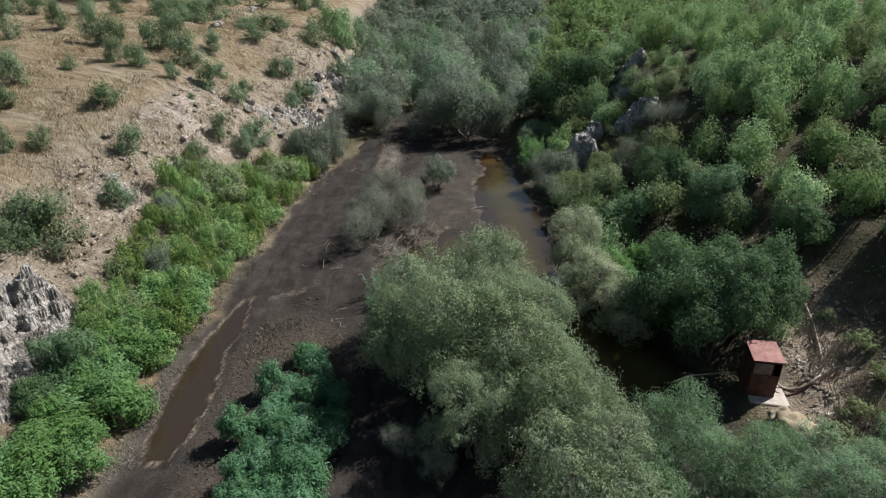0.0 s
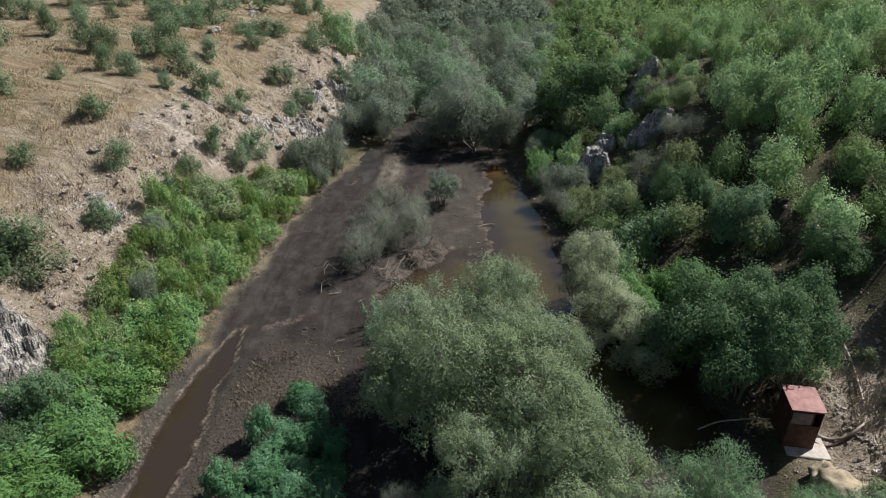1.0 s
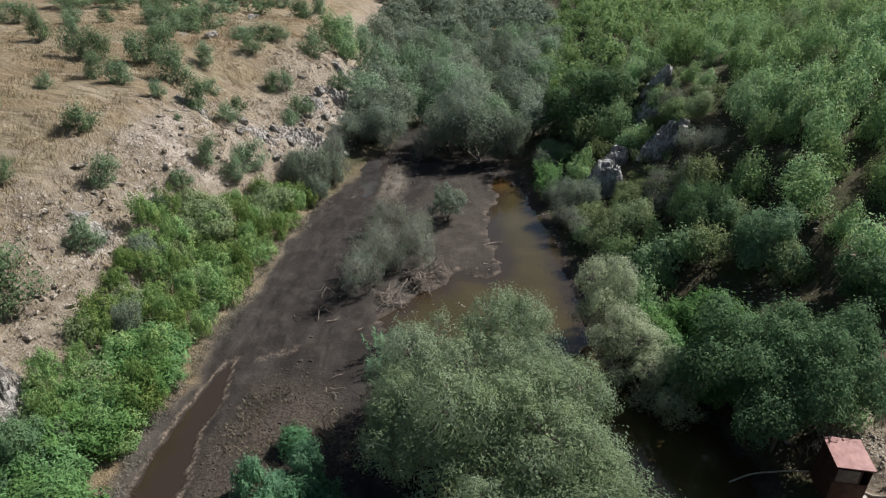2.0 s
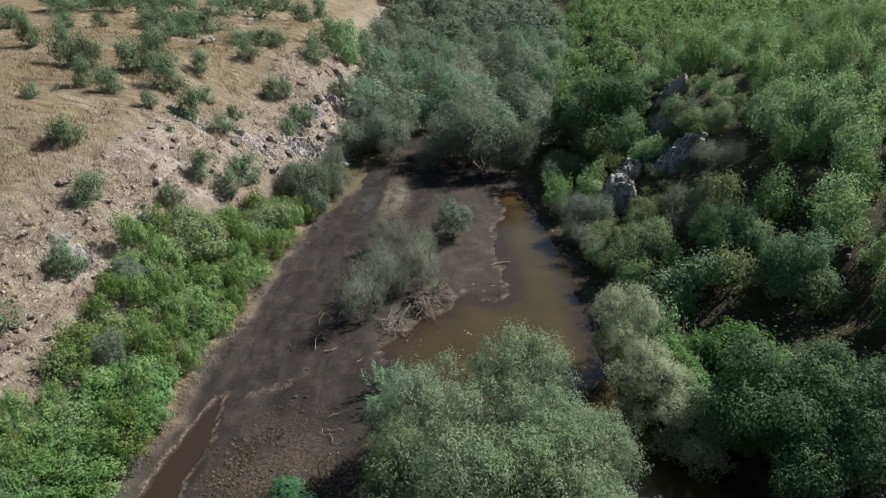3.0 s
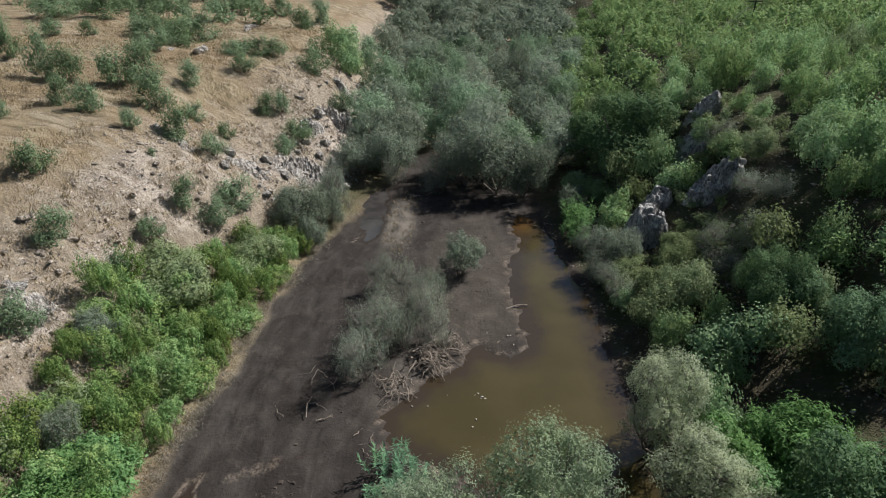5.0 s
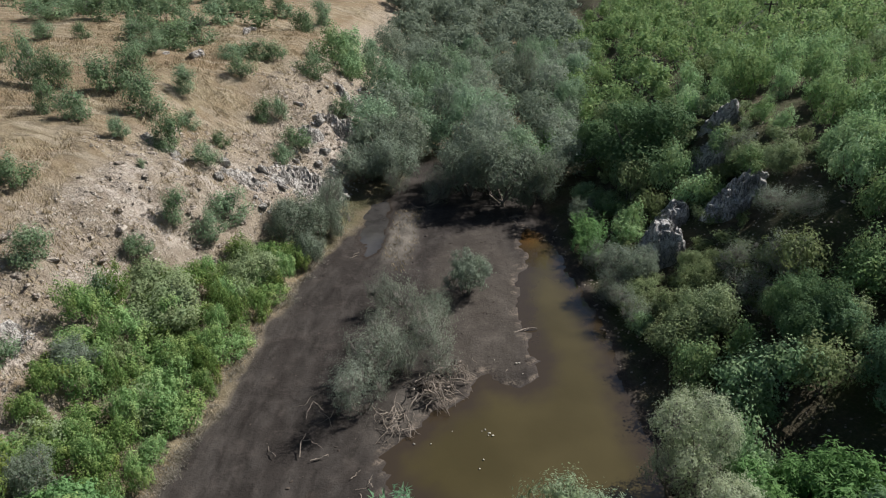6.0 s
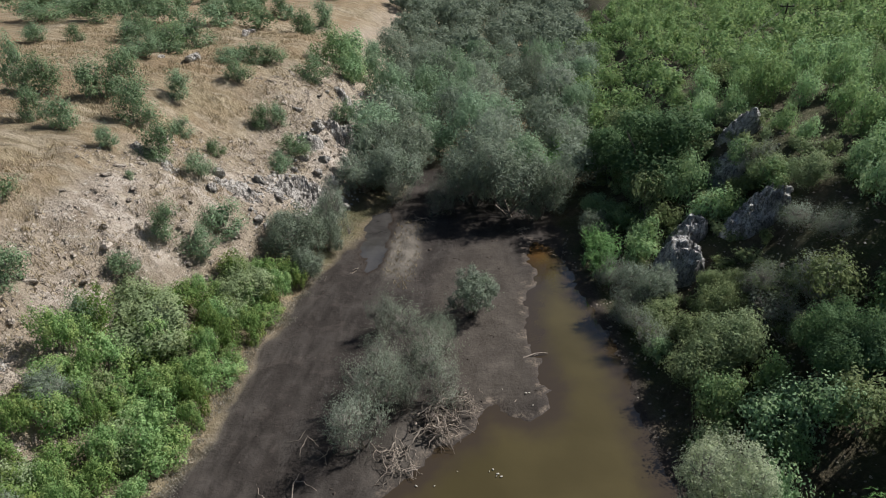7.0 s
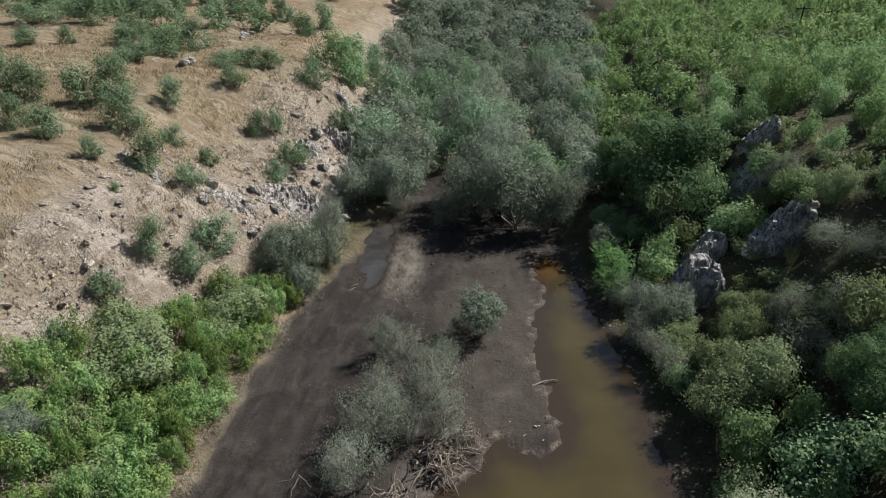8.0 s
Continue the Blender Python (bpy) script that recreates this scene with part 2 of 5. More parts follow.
    silt = m.mix(m.ramp(m.noise(0.35, 5, 0.6, None, 0.7), 0.45, 0.62, 0, 0.85), silt, (0.0275, 0.0233, 0.0200))
    silt = m.mix(m.ramp(m.noise(0.9, 6, 0.7, None, 0.4), 0.52, 0.68, 0, 0.6), silt, (0.071, 0.060, 0.051))
    silt = m.mix(m.ramp(tiny, 0.56, 0.75, 0, 0.6), silt, (0.032, 0.024, 0.018))
    silt = m.mix(m.field("sand"), silt, m.mix(m.ramp(mid, 0.3, 0.7), (0.085, 0.075, 0.061), (0.19, 0.171, 0.141)))
    silt = m.mix(m.field("clods"), silt, m.mix(m.ramp(small, 0.42, 0.6), (0.036, 0.029, 0.022), (0.092, 0.077, 0.061)))
    silt = m.mix(m.field("wet"), silt, (0.028, 0.020, 0.014))
    silt = m.mix(m.math("MULTIPLY", m.field("rim"), m.ramp(small, 0.42, 0.58)), silt, (0.34, 0.275, 0.21))
    c = m.mix(m.field("mud"), c, silt)
    m.put(m.shader.inputs["Roughness"], m.ramp(m.field("wet"), 0, 1, 0.95, 0.3))
    relief = m.math("ADD", m.math("MULTIPLY", mid, 0.8), m.math("ADD", m.math("MULTIPLY", small, 0.35), m.math("MULTIPLY", tiny, 0.08)))
    m.bump(relief, m.ramp(m.field("mud"), 0, 1, 0.6, 0.12))
    return m.colour(c)


def water_material():
    m = Mat("murky_water", 0.04, 0.7)
    m.shader.inputs["IOR"].default_value = 1.42
    cloud = m.noise(0.22, 3, 0.5)
    deep = m.mix(m.ramp(cloud, 0.35, 0.65), (0.048, 0.038, 0.013), (0.064, 0.051, 0.019))
    c = m.mix(m.field("shallow"), deep, (0.034, 0.024, 0.016))
    c = m.mix(m.field("rusty"), c, (0.115, 0.055, 0.014))
    m.bump(m.noise(2.2, 3), 0.006)
    return m.colour(c)


def sky_grey_silty_water_material():
    m = Mat("sky_grey_silty_water", 0.08, 0.3)
    m.shader.inputs["IOR"].default_value = 1.42
    m.bump(m.noise(2.2, 3), 0.006)
    # the grey base stands in for sky reflected on the thin water
    return m.colour(m.mix(m.ramp(m.noise(0.6, 4), 0.35, 0.65), (0.032, 0.030, 0.028), (0.060, 0.057, 0.053)))


def rock_material(name, a, b, stain):
    m = Mat(name, 0.9, 0.2)
    mid, fine = m.noise(2.2, 7, 0.7), m.noise(11.0, 6, 0.75)
    warp = m.mix(0.35, m.place, m.node("ShaderNodeTexNoise", Vector=m.place, Scale=1.6, Detail=4.0).outputs["Color"])
    upright = m.node("ShaderNodeMapping", Vector=warp, Scale=(2.4, 2.4, 0.8), Rotation=(0.25, 0.15, 0)).outputs[0]
    crack = m.math("ABSOLUTE", m.math("SUBTRACT", m.noise(1.3, 6, 0.6, upright, 0.4), 0.5), 0.0)
    c = m.mix(m.ramp(mid, 0.32, 0.68), a, b)
    c = m.mix(m.ramp(fine, 0.45, 0.65, 0, 0.8), c, stain)
    c = m.mix(m.ramp(m.noise(0.5, 5), 0.5, 0.62, 0, 0.6), c, stain)
    c = m.mix(m.ramp(crack, 0.0, 0.028, 0.8, 0), c, tuple(v * 0.4 for v in stain))
    m.bump(m.math("ADD", m.math("MULTIPLY", mid, 0.7), m.math("ADD", m.math("MULTIPLY", fine, 0.25), m.ramp(crack, 0, 0.06, 0, 0.5))), 0.3)
    return m.colour(c)


EARTH, WATER = ground_material(), water_material()
LIMESTONE = rock_material("pale_limestone", (0.38, 0.355, 0.315), (0.68, 0.65, 0.60), (0.20, 0.175, 0.145))
GREY_ROCK = rock_material("grey_weathered_limestone", (0.34, 0.335, 0.32), (0.74, 0.73, 0.70), (0.15, 0.145, 0.13))
SCREE = rock_material("tan_scree", (0.38, 0.325, 0.26), (0.64, 0.575, 0.49), (0.24, 0.19, 0.14))


def plain(name, a, b, scale, rough=0.8, bump=0.01, metal=0.0, cut=(0.35, 0.65)):
    m = Mat(name, rough, 0.3)
    m.shader.inputs["Metallic"].default_value = metal
    fac = m.noise(scale, 6, 0.65)
    m.bump(fac, bump)
    return m.colour(m.mix(m.ramp(fac, *cut), a, b))


SILT = plain("dried_silt", (0.030, 0.024, 0.019), (0.085, 0.068, 0.055), 4.0, 0.95, 0.01)
RUST = plain("rusty_red_sheet", (0.20, 0.072, 0.06), (0.34, 0.165, 0.14), 2.6, 0.55, 0.006)
# brown rust, darkened so the colour holds the shade on the hut's walls
RUST_SHADED = plain("shade_darkened_rust", (0.055, 0.024, 0.018), (0.115, 0.052, 0.038), 3.0, 0.7, 0.006)
PALE_PANEL = plain("faded_panel", (0.15, 0.105, 0.085), (0.26, 0.21, 0.18), 4.0, 0.7, 0.004)
CONCRETE = plain("weathered_concrete", (0.36, 0.32, 0.27), (0.56, 0.52, 0.46), 3.0, 0.9, 0.012)
HOSE = plain("dusty_rubber_hose", (0.16, 0.13, 0.10), (0.30, 0.25, 0.20), 5.0, 0.7, 0.004)
PALE_HOSE = plain("dusty_pale_hose", (0.30, 0.26, 0.21), (0.46, 0.41, 0.34), 5.0, 0.7, 0.004)
CLAY = plain("tan_earth", (0.25, 0.20, 0.13), (0.44, 0.37, 0.26), 2.4, 0.95, 0.06)
POLE_WOOD = plain("dark_pole_wood", (0.028, 0.022, 0.017), (0.06, 0.05, 0.04), 6.0, 0.9, 0.005)
STRAW = plain("dry_grass_blades", (0.26, 0.20, 0.11), (0.44, 0.37, 0.24), 3.0, 0.9, 0.0)
BANK_STRAW = plain("dull_bank_grass", (0.205, 0.19, 0.15), (0.37, 0.342, 0.285), 2.0, 0.9, 0.0)
GREY_STRAW = plain("grey_dry_grass", (0.24, 0.205, 0.16), (0.46, 0.41, 0.34), 3.0, 0.9, 0.0)
WEEDS = plain("withered_weed_stalks", (0.13, 0.115, 0.07), (0.34, 0.30, 0.21), 1.2, 0.9, 0.0)
LITTER_WHITE = plain("white_plastic", (0.40, 0.37, 0.30), (0.60, 0.57, 0.50), 6.0, 0.5, 0.003)
CABLE = plain("pale_cable", (0.30, 0.29, 0.27), (0.44, 0.43, 0.40), 4.0, 0.5, 0.0)


# ---- mesh helpers ----
def mesh_object(name, verts, faces, material, parent=None, smooth=False, label="", kind=""):
    data = bpy.data.meshes.new(name)
    verts, faces = np.asarray(verts, np.float32), np.asarray(faces, np.int32)
    side = faces.shape[1]
    data.vertices.add(len(verts)), data.loops.add(faces.size), data.polygons.add(len(faces))
    data.vertices.foreach_set("co", verts.ravel())
    data.loops.foreach_set("vertex_index", faces.ravel())
    data.polygons.foreach_set("loop_start", np.arange(0, faces.size, side, dtype=np.int32))
    data.polygons.foreach_set("use_smooth", np.full(len(faces), smooth))
    data.update(calc_edges=True)
    data.validate()
    data.materials.append(material)
    ob = new(name, data)
    ob.parent = parent
    return tagged(ob, label=label, kind=kind)


def part(name, bm, material, parent, label=""):
    """Links a bmesh as one mesh object under a thing or a part."""
    data = bpy.data.meshes.new(name)
    bm.to_mesh(data)
    bm.free()
    data.materials.append(material)
    ob = new(name, data)
    ob.parent = parent
    return tagged(ob, label=label)


def thing(name, x, y, z, label, category, group="", turn=0.0):
    ob = new(name)
    ob.empty_display_size = 0.3
    ob.matrix_basis = pose(x, y, z, 0, 0, turn)
    return tagged(ob, label, category, group)


def unit(v):
    return v / np.maximum(np.linalg.norm(v, axis=-1, keepdims=True), 1e-9)


def tubes(lines, radii, sides=5):
    """Joined tapered tubes: each line is an array of points with a radius a point."""
    verts, faces, start = [], [], 0
    turn = np.linspace(0, 2 * np.pi, sides, endpoint=False)
    for line, rad in zip(lines, radii):
        line, rad = np.asarray(line, float), np.asarray(rad, float)
        way = unit(np.gradient(line, axis=0))
        side = unit(np.cross(way, np.where(np.abs(way[:, 2:3]) > 0.9, [[1.0, 0, 0]], [[0, 0, 1.0]])))
        up = np.cross(side, way)
        ring = line[:, None] + rad[:, None, None] * (np.cos(turn)[None, :, None] * side[:, None] + np.sin(turn)[None, :, None] * up[:, None])
        verts.append(ring.reshape(-1, 3))
        n = len(line)
        a = np.arange(n - 1)[:, None] * sides + np.arange(sides)[None]
        b = np.arange(n - 1)[:, None] * sides + (np.arange(sides)[None] + 1) % sides
        faces.append(np.stack([a, b, b + sides, a + sides], -1).reshape(-1, 4) + start)
        start += n * sides
    return np.concatenate(verts), np.concatenate(faces)


def wander(rng, a, b, n, bend):
    """A crooked line from a to b."""
    s = np.linspace(0, 1, n)[:, None]
    kink = np.cumsum(rng.normal(0, 1, (n, 3)), 0) * bend
    return np.asarray(a) + (np.asarray(b) - np.asarray(a)) * s + (kink - kink[0]) * (1 - s) * s * 3


def leaf_faces(at, normal, axis, long, wide):
    axis = unit(axis - normal * np.sum(axis * normal, -1, keepdims=True))
    across = np.cross(normal, axis) * wide[:, None] / 2
    axis = axis * long[:, None] / 2
    verts = np.stack([at - across * 1.15 - axis * 0.8, at + across * 1.15 - axis * 0.8, at + axis * 1.2], 1).reshape(-1, 3)
    return verts, np.arange(len(verts)).reshape(-1, 3)


def crown(rng, lobes, sprays, per, leaf, spray, droop=0.0, lift=0.3, loose=0.4, fill=0.12, slim=0.24, fray=0.12):
    """Leaves in rounded clumps over the outside of a set of lobes (centre and three radii each), with gaps between the clumps."""
    lobes = np.asarray(lobes, float)
    weight = (lobes[:, 3] * lobes[:, 4] * lobes[:, 5]) ** (2 / 3)
    pick = rng.choice(len(lobes), sprays, p=weight / weight.sum())
    z = rng.uniform(-0.35, 1, sprays)
    a = rng.uniform(0, 2 * np.pi, sprays)
    out = np.stack([np.sqrt(1 - z * z) * np.cos(a), np.sqrt(1 - z * z) * np.sin(a), z], -1)
    at = lobes[pick, :3] + out * lobes[pick, 3:] * (0.74 + 0.42 * rng.random(sprays) ** 1.8)[:, None]
    near = np.min(np.linalg.norm((at[:, None] - lobes[None, :, :3]) / lobes[None, :, 3:], axis=-1), 1)
    keep = (near > 0.7) | (rng.random(sprays) < 0.1)
    at, out = at[keep], out[keep]
    n = len(at)
    stem = unit(out * [1, 1, 0.8] + rng.normal(0, 0.4, (n, 3)) + [0, 0, lift])
    big = rng.uniform(0.6, 1.4, n)
    count = np.maximum(4, (per * big**1.6).astype(int))
    who = np.repeat(np.arange(n), count)
    m = len(who)
    # leaves sit round the clump's middle and face away from it; the clump is drawn out along its stem
    ball = unit(rng.normal(0, 1, (m, 3)))
    inward = np.sum(ball * out[who], -1)
    ball = ball - out[who] * (np.minimum(inward + 0.25, 0) * 2)[:, None]
    ball = unit(ball)
    reach = rng.uniform(0.5, 1.0, m) + (rng.random(m) < fray) * rng.uniform(0.1, 0.7, m)
    off = ball * (reach * spray * 0.55 * big[who] * (slim / 0.24))[:, None]
    along = np.sum(off * stem[who], -1, keepdims=True)
    p = at[who] + off + stem[who] * along * (0.35 + 0.45 * lift) * (0.24 / slim)
    normal = unit(ball * 0.9 + out[who] * 0.35 + [0, 0, 0.25] + rng.normal(0, loose * 0.5, (m, 3)))
    axis = stem[who] * 0.8 + rng.normal(0, 0.6, (m, 3)) - [0, 0, droop]
    size = rng.uniform(0.65, 1.35, m)
    v1, f1 = leaf_faces(p, normal, axis, leaf[0] * size, leaf[1] * size)
    # broader leaves inside close the crown
    k = int(m * fill)
    pick = rng.choice(len(lobes), k, p=weight / weight.sum())
    way = unit(rng.normal(0, 1, (k, 3)))
    q = lobes[pick, :3] + way * lobes[pick, 3:] * rng.uniform(0.35, 0.75, k)[:, None]
    v2, f2 = leaf_faces(q, unit(way + rng.normal(0, 0.4, (k, 3))), rng.normal(0, 1, (k, 3)), np.full(k, leaf[0] * 1.5), np.full(k, leaf[0] * 0.9))
    return np.concatenate([v1, v2]), np.concatenate([f1, f2 + len(v1)]), at


def lobe_set(rng, count, wide, tall, base=0.25, size=0.42):
    """Lobes of a rounded but uneven crown of that width and height above the base."""
    rows = [(0, 0, tall * 0.58, wide * 0.27, wide * 0.27, tall * 0.36)]
    for n in range(count):
        a = 2.4 * n + rng.uniform(-0.4, 0.4)
        up = rng.uniform(base, 0.88)
        reach = wide * 0.5 * (1 - size * 0.62) * math.sqrt(max(0.05, 1 - ((up - 0.35) / 0.72) ** 2)) * rng.uniform(0.5, 1.2)
        r = wide * size * 0.5 * rng.uniform(0.55, 1.3)
        rows.append((reach * math.cos(a), reach * math.sin(a), tall * up, r, r, r * rng.uniform(0.75, 1.05) * min(1.3, tall / wide + 0.25)))
    return rows


def woody(rng, lobes, at, stems, thick, twigs, twig=0.012, foot=0.25):
    """Stems that rise to the lobes, and thin twigs out to the leaf sprays."""
    lines, radii = [], []
    order = sorted(lobes, key=lambda l: -l[2])[:stems]
    for l in order:
        a = rng.normal(0, foot, 3) * [1, 1, 0]
        lines.append(wander(rng, a + [0, 0, -0.25], np.array(l[:3]) + [0, 0, 0.2 * l[5]], 7, 0.10 * l[2]))
        radii.append(np.linspace(thick, thick * 0.25, 7))
    v, f = tubes(lines, radii, 6)
    k = np.arange(len(lines) - 1) * 42  # the stems share one root plate
    trunks = v, np.concatenate([f, np.stack([k, k + 1, k + 43, k + 42], -1)])
    lines, radii = [], []
    centres = np.array([l[:3] for l in lobes])
    for p in at[rng.choice(len(at), min(twigs + 1, len(at)), replace=False)]:
        c = centres[np.argmin(np.linalg.norm(centres - p, axis=1))] - [0, 0, 0.3]
        end = p + (p - c) * rng.uniform(0.0, 0.25)
        lines.append(wander(rng, c, end, 4, 0.05))
        radii.append(np.linspace(twig * 2, twig * 0.6, 4))
    return trunks, tubes(lines, radii, 3)


def plant(kind, seed, wide, tall, leaves_of, lobes, sprays, per, leaf, spray, label, category, stems=4, thick=0.06, twigs=60, group="", wood=None, trunk_name="stem", **more):
    """One plant at the origin with woody stems, twigs and a leafy crown; it is copied to its places."""
    rng = np.random.default_rng(seed)
    rows = lobe_set(rng, lobes, wide, tall, more.pop("base", 0.25), more.pop("size", 0.42))
    v, f, at = crown(rng, rows, sprays, per, leaf, spray, **more)
    ob = thing(kind, 0, 0, 0, label, category, group)
    trunks, fine = woody(rng, rows, at, stems, thick, twigs, foot=0.04 * wide)
    mesh_object(trunk_name, *trunks, BARK, ob, True)
    if twigs:
        mesh_object("branchwood", *fine, wood or TWIG, ob, kind="stuff")
    mesh_object("crown", v, f, leaves_of, ob)
    return ob


def settle(first, rows, rng, sink=0.05, label="", lean=4.0, group=""):
    """Copies plants (kinds in turn) to rows of x, y, width factor, height factor."""
    made = []
    for n, (x, y, w, h) in enumerate(rows):
        kind = first[n % len(first)]
        m = pose(x, y, ground_z(x, y) - sink, rng.uniform(-lean, lean), rng.uniform(-lean, lean), rng.uniform(0, 360)) @ Matrix.Diagonal((w, w, h, 1))
        ob = copy_thing(kind, m)
        if label:
            tagged(ob, label=label)
        if group:
            tagged(ob, group=group)
        made.append(ob)
    return made


def joined(name, kinds, rows, rng, label, category, sink=0.15):
    """Far plants that nobody could count: one mesh from copies of the patterns' crowns."""
    verts, faces, start = [], [], 0
    stock = []
    for kind in kinds:
        data = next(o for o in kind.children if o.name.startswith("crown")).data
        v, f = np.empty(len(data.vertices) * 3), np.empty(len(data.loops), np.int32)
        data.vertices.foreach_get("co", v), data.loops.foreach_get("vertex_index", f)
        stock.append((v.reshape(-1, 3), f.reshape(-1, 3), data.materials[0]))
    for n, (x, y, w, h) in enumerate(rows):
        v, f, material = stock[n % len(stock)]
        a = rng.uniform(0, 6.3)
        c, d = math.cos(a) * w, math.sin(a) * w
        verts.append(np.stack([v[:, 0] * c - v[:, 1] * d + x, v[:, 0] * d + v[:, 1] * c + y, v[:, 2] * h + ground_z(x, y) - sink], -1))
        faces.append(f + start)
        start += len(v)
    return tagged(mesh_object(name, np.concatenate(verts), np.concatenate(faces), material), label, category, kind="stuff")


def retire(obs):
    """The patterns that were copied go."""
    for ob in obs:
        for o in (*ob.children_recursive, ob):
            bpy.data.objects.remove(o)


# ---- ground and water ----
def spread(fine, lo, hi, reach_lo, reach_hi):
    """Grid lines: fine between lo and hi, wider and wider out to the horizon."""
    mid = np.arange(lo, hi + fine / 2, fine)
    up, down, step = [hi], [lo], fine
    while up[-1] < reach_hi or down[-1] > reach_lo:
        step *= 1.06
        up.append(up[-1] + step), down.append(down[-1] - step)
    return np.concatenate([np.array(down[:0:-1]), mid, np.array(up[1:])])


def sheet(name, xs, ys, z_of, material, smooth=True):
    gx, gy = np.meshgrid(xs, ys)
    gz = z_of(gx, gy)
    nx, ny = len(xs), len(ys)
    a = (np.arange(ny - 1)[:, None] * nx + np.arange(nx - 1)[None]).reshape(-1)
    faces = np.stack([a, a + 1, a + nx + 1, a + nx], -1)
    ob = mesh_object(name, np.stack([gx, gy, gz], -1).reshape(-1, 3), faces, material, None, smooth)
    return ob, gx.ravel(), gy.ravel(), gz.ravel()


def field(ob, name, values):
    ob.data.attributes.new(name, "FLOAT", "POINT").data.foreach_set("value", np.clip(values, 0, 1).astype(np.float32))


def trodden_at(x, y):
    return np.exp(-(((x - 16.6 - 0.34 * (y - 25)) / 2.0) ** 2) - ((y - 26.0) / 4.8) ** 2) * 1.9


def build_ground():
    xs, ys = np.unique(np.round(np.concatenate([spread(0.33, -24, 13, -2400, 2400), np.arange(-15, -10.6, 0.13)]), 2)), spread(0.33, 17, 70, -2400, 2400)
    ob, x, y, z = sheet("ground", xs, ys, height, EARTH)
    tagged(ob, "dry grassy and stony valley slopes round a drained silty riverbed", "ground", kind="structure")
    left, right = foot_left(y) - x, x - foot_right(y)
    ragged = 1.3 * layers(x * 0.5, y * 0.5, 51, 4)
    pool, stream, rill = basins(x, y)
    field(ob, "mud", np.clip(1 - (np.maximum(left + 0.45 * (y > 30), right) + ragged * 0.5) / 0.7, 0, 1) * np.clip((84 - y) / 6, 0, 1))
    field(ob, "stony", trodden_at(x, y) + np.clip(1.6 - np.abs(left + ragged * 2.2 - 8.4) / 4.3, 0, 1) * np.clip(0.8 + 1.6 * layers(x * 0.2, y * 0.2, 53, 4) + 0.3, 0, 1))
    bedrock = np.exp(-(((x + 19.2 - 0.5 * (y - 61.4)) / 2.0) ** 4) - ((y - 61.6 + ragged) / 1.5) ** 4) + np.exp(-(((x + 15.4) / 2.2) ** 4) - ((y - 66.5) / 2.2) ** 4) + 0.9 * np.exp(-(((left - 5.5 + ragged) / 2.2) ** 4) - ((y - 80) / 12) ** 4)
    bedrock = bedrock + 0.8 * np.exp(-(((x + 23.4) / 1.6) ** 4) - ((y - 59.5 + 0.3 * (x + 23.4)) / 0.5) ** 4) + 0.8 * np.exp(-(((x + 21.6) / 1.4) ** 2) - ((y - 40.0) / 1.5) ** 2)
    bedrock = bedrock + 0.75 * np.clip(5 * layers(x * 0.33, y * 0.33, 59, 3) - 0.5, 0, 1) * np.clip(1.4 - np.abs(left - 9) / 3.5, 0, 1) * (y < 64)
    field(ob, "bedrock", bedrock * np.clip(0.9 + 1.5 * layers(x * 0.9, y * 0.9, 57, 4), 0, 1))
    trodden = trodden_at(x, y)
    # on the right slope the litter tone carries some painted shade
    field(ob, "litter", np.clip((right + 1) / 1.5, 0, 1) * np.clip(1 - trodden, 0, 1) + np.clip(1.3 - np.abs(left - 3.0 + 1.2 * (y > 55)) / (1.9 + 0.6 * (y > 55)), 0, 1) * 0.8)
    sandy = np.exp(-(((x + 6.6 + ragged * 0.3) / 1.1) ** 4) - ((y - 60.5) / 4.6) ** 4) + 0.35 * np.exp(-(((x + 3.9) / 2.0) ** 2) - ((y - 41) / 2.6) ** 2)
    spit = 0.2 * np.clip(1.2 - np.hypot((x + 0.6) / 3.6, (y - 52.5) / 11) ** 4 + ragged * 0.4, 0, 1)
    field(ob, "sand", np.maximum(sandy, spit) + np.clip(1 - np.abs(left - 0.1 + ragged * 0.5) / 0.9, 0, 1) * 0.5 * (y < 57))
    gutter = np.abs(shore(x, y, [(-11.3, 34.0), (-9.5, 34.9), (-7.2, 36.0), (-5.2, 37.7), (-5.2, 37.8), (-7.2, 36.1), (-9.5, 35.0), (-11.3, 34.1)]) + 0.3 * layers(x * 0.8, y * 0.8, 55, 2))
    field(ob, "wet", np.clip(1 - gutter / 0.16, 0, 1) * (x > -9.5) * 0.7 + np.clip(1 - np.minimum(pool / 0.35, np.minimum(stream / 0.25, rill / 0.5)), 0, 1) * 0.8)
    field(ob, "rim", np.clip(1 - gutter / 0.14, 0, 1) * (x < -9.2) * 0.5 + 0.7 * np.clip(1 - np.abs(stream - 0.13) / 0.10, 0, 1) + 0.5 * np.clip(1 - np.abs(pool - 0.25) / 0.15, 0, 1) * (x < 3.6))
    field(ob, "clods", 0.3 * np.clip(spit * 5, 0, 1) + np.clip(1.2 - np.hypot((x + 8.6) / 3.4, (y - 25) / 8.0) ** 3 + ragged * 0.5, 0, 1) + 0.6 * np.clip(1 - np.abs(right) / 1.5, 0, 1))
    return ob


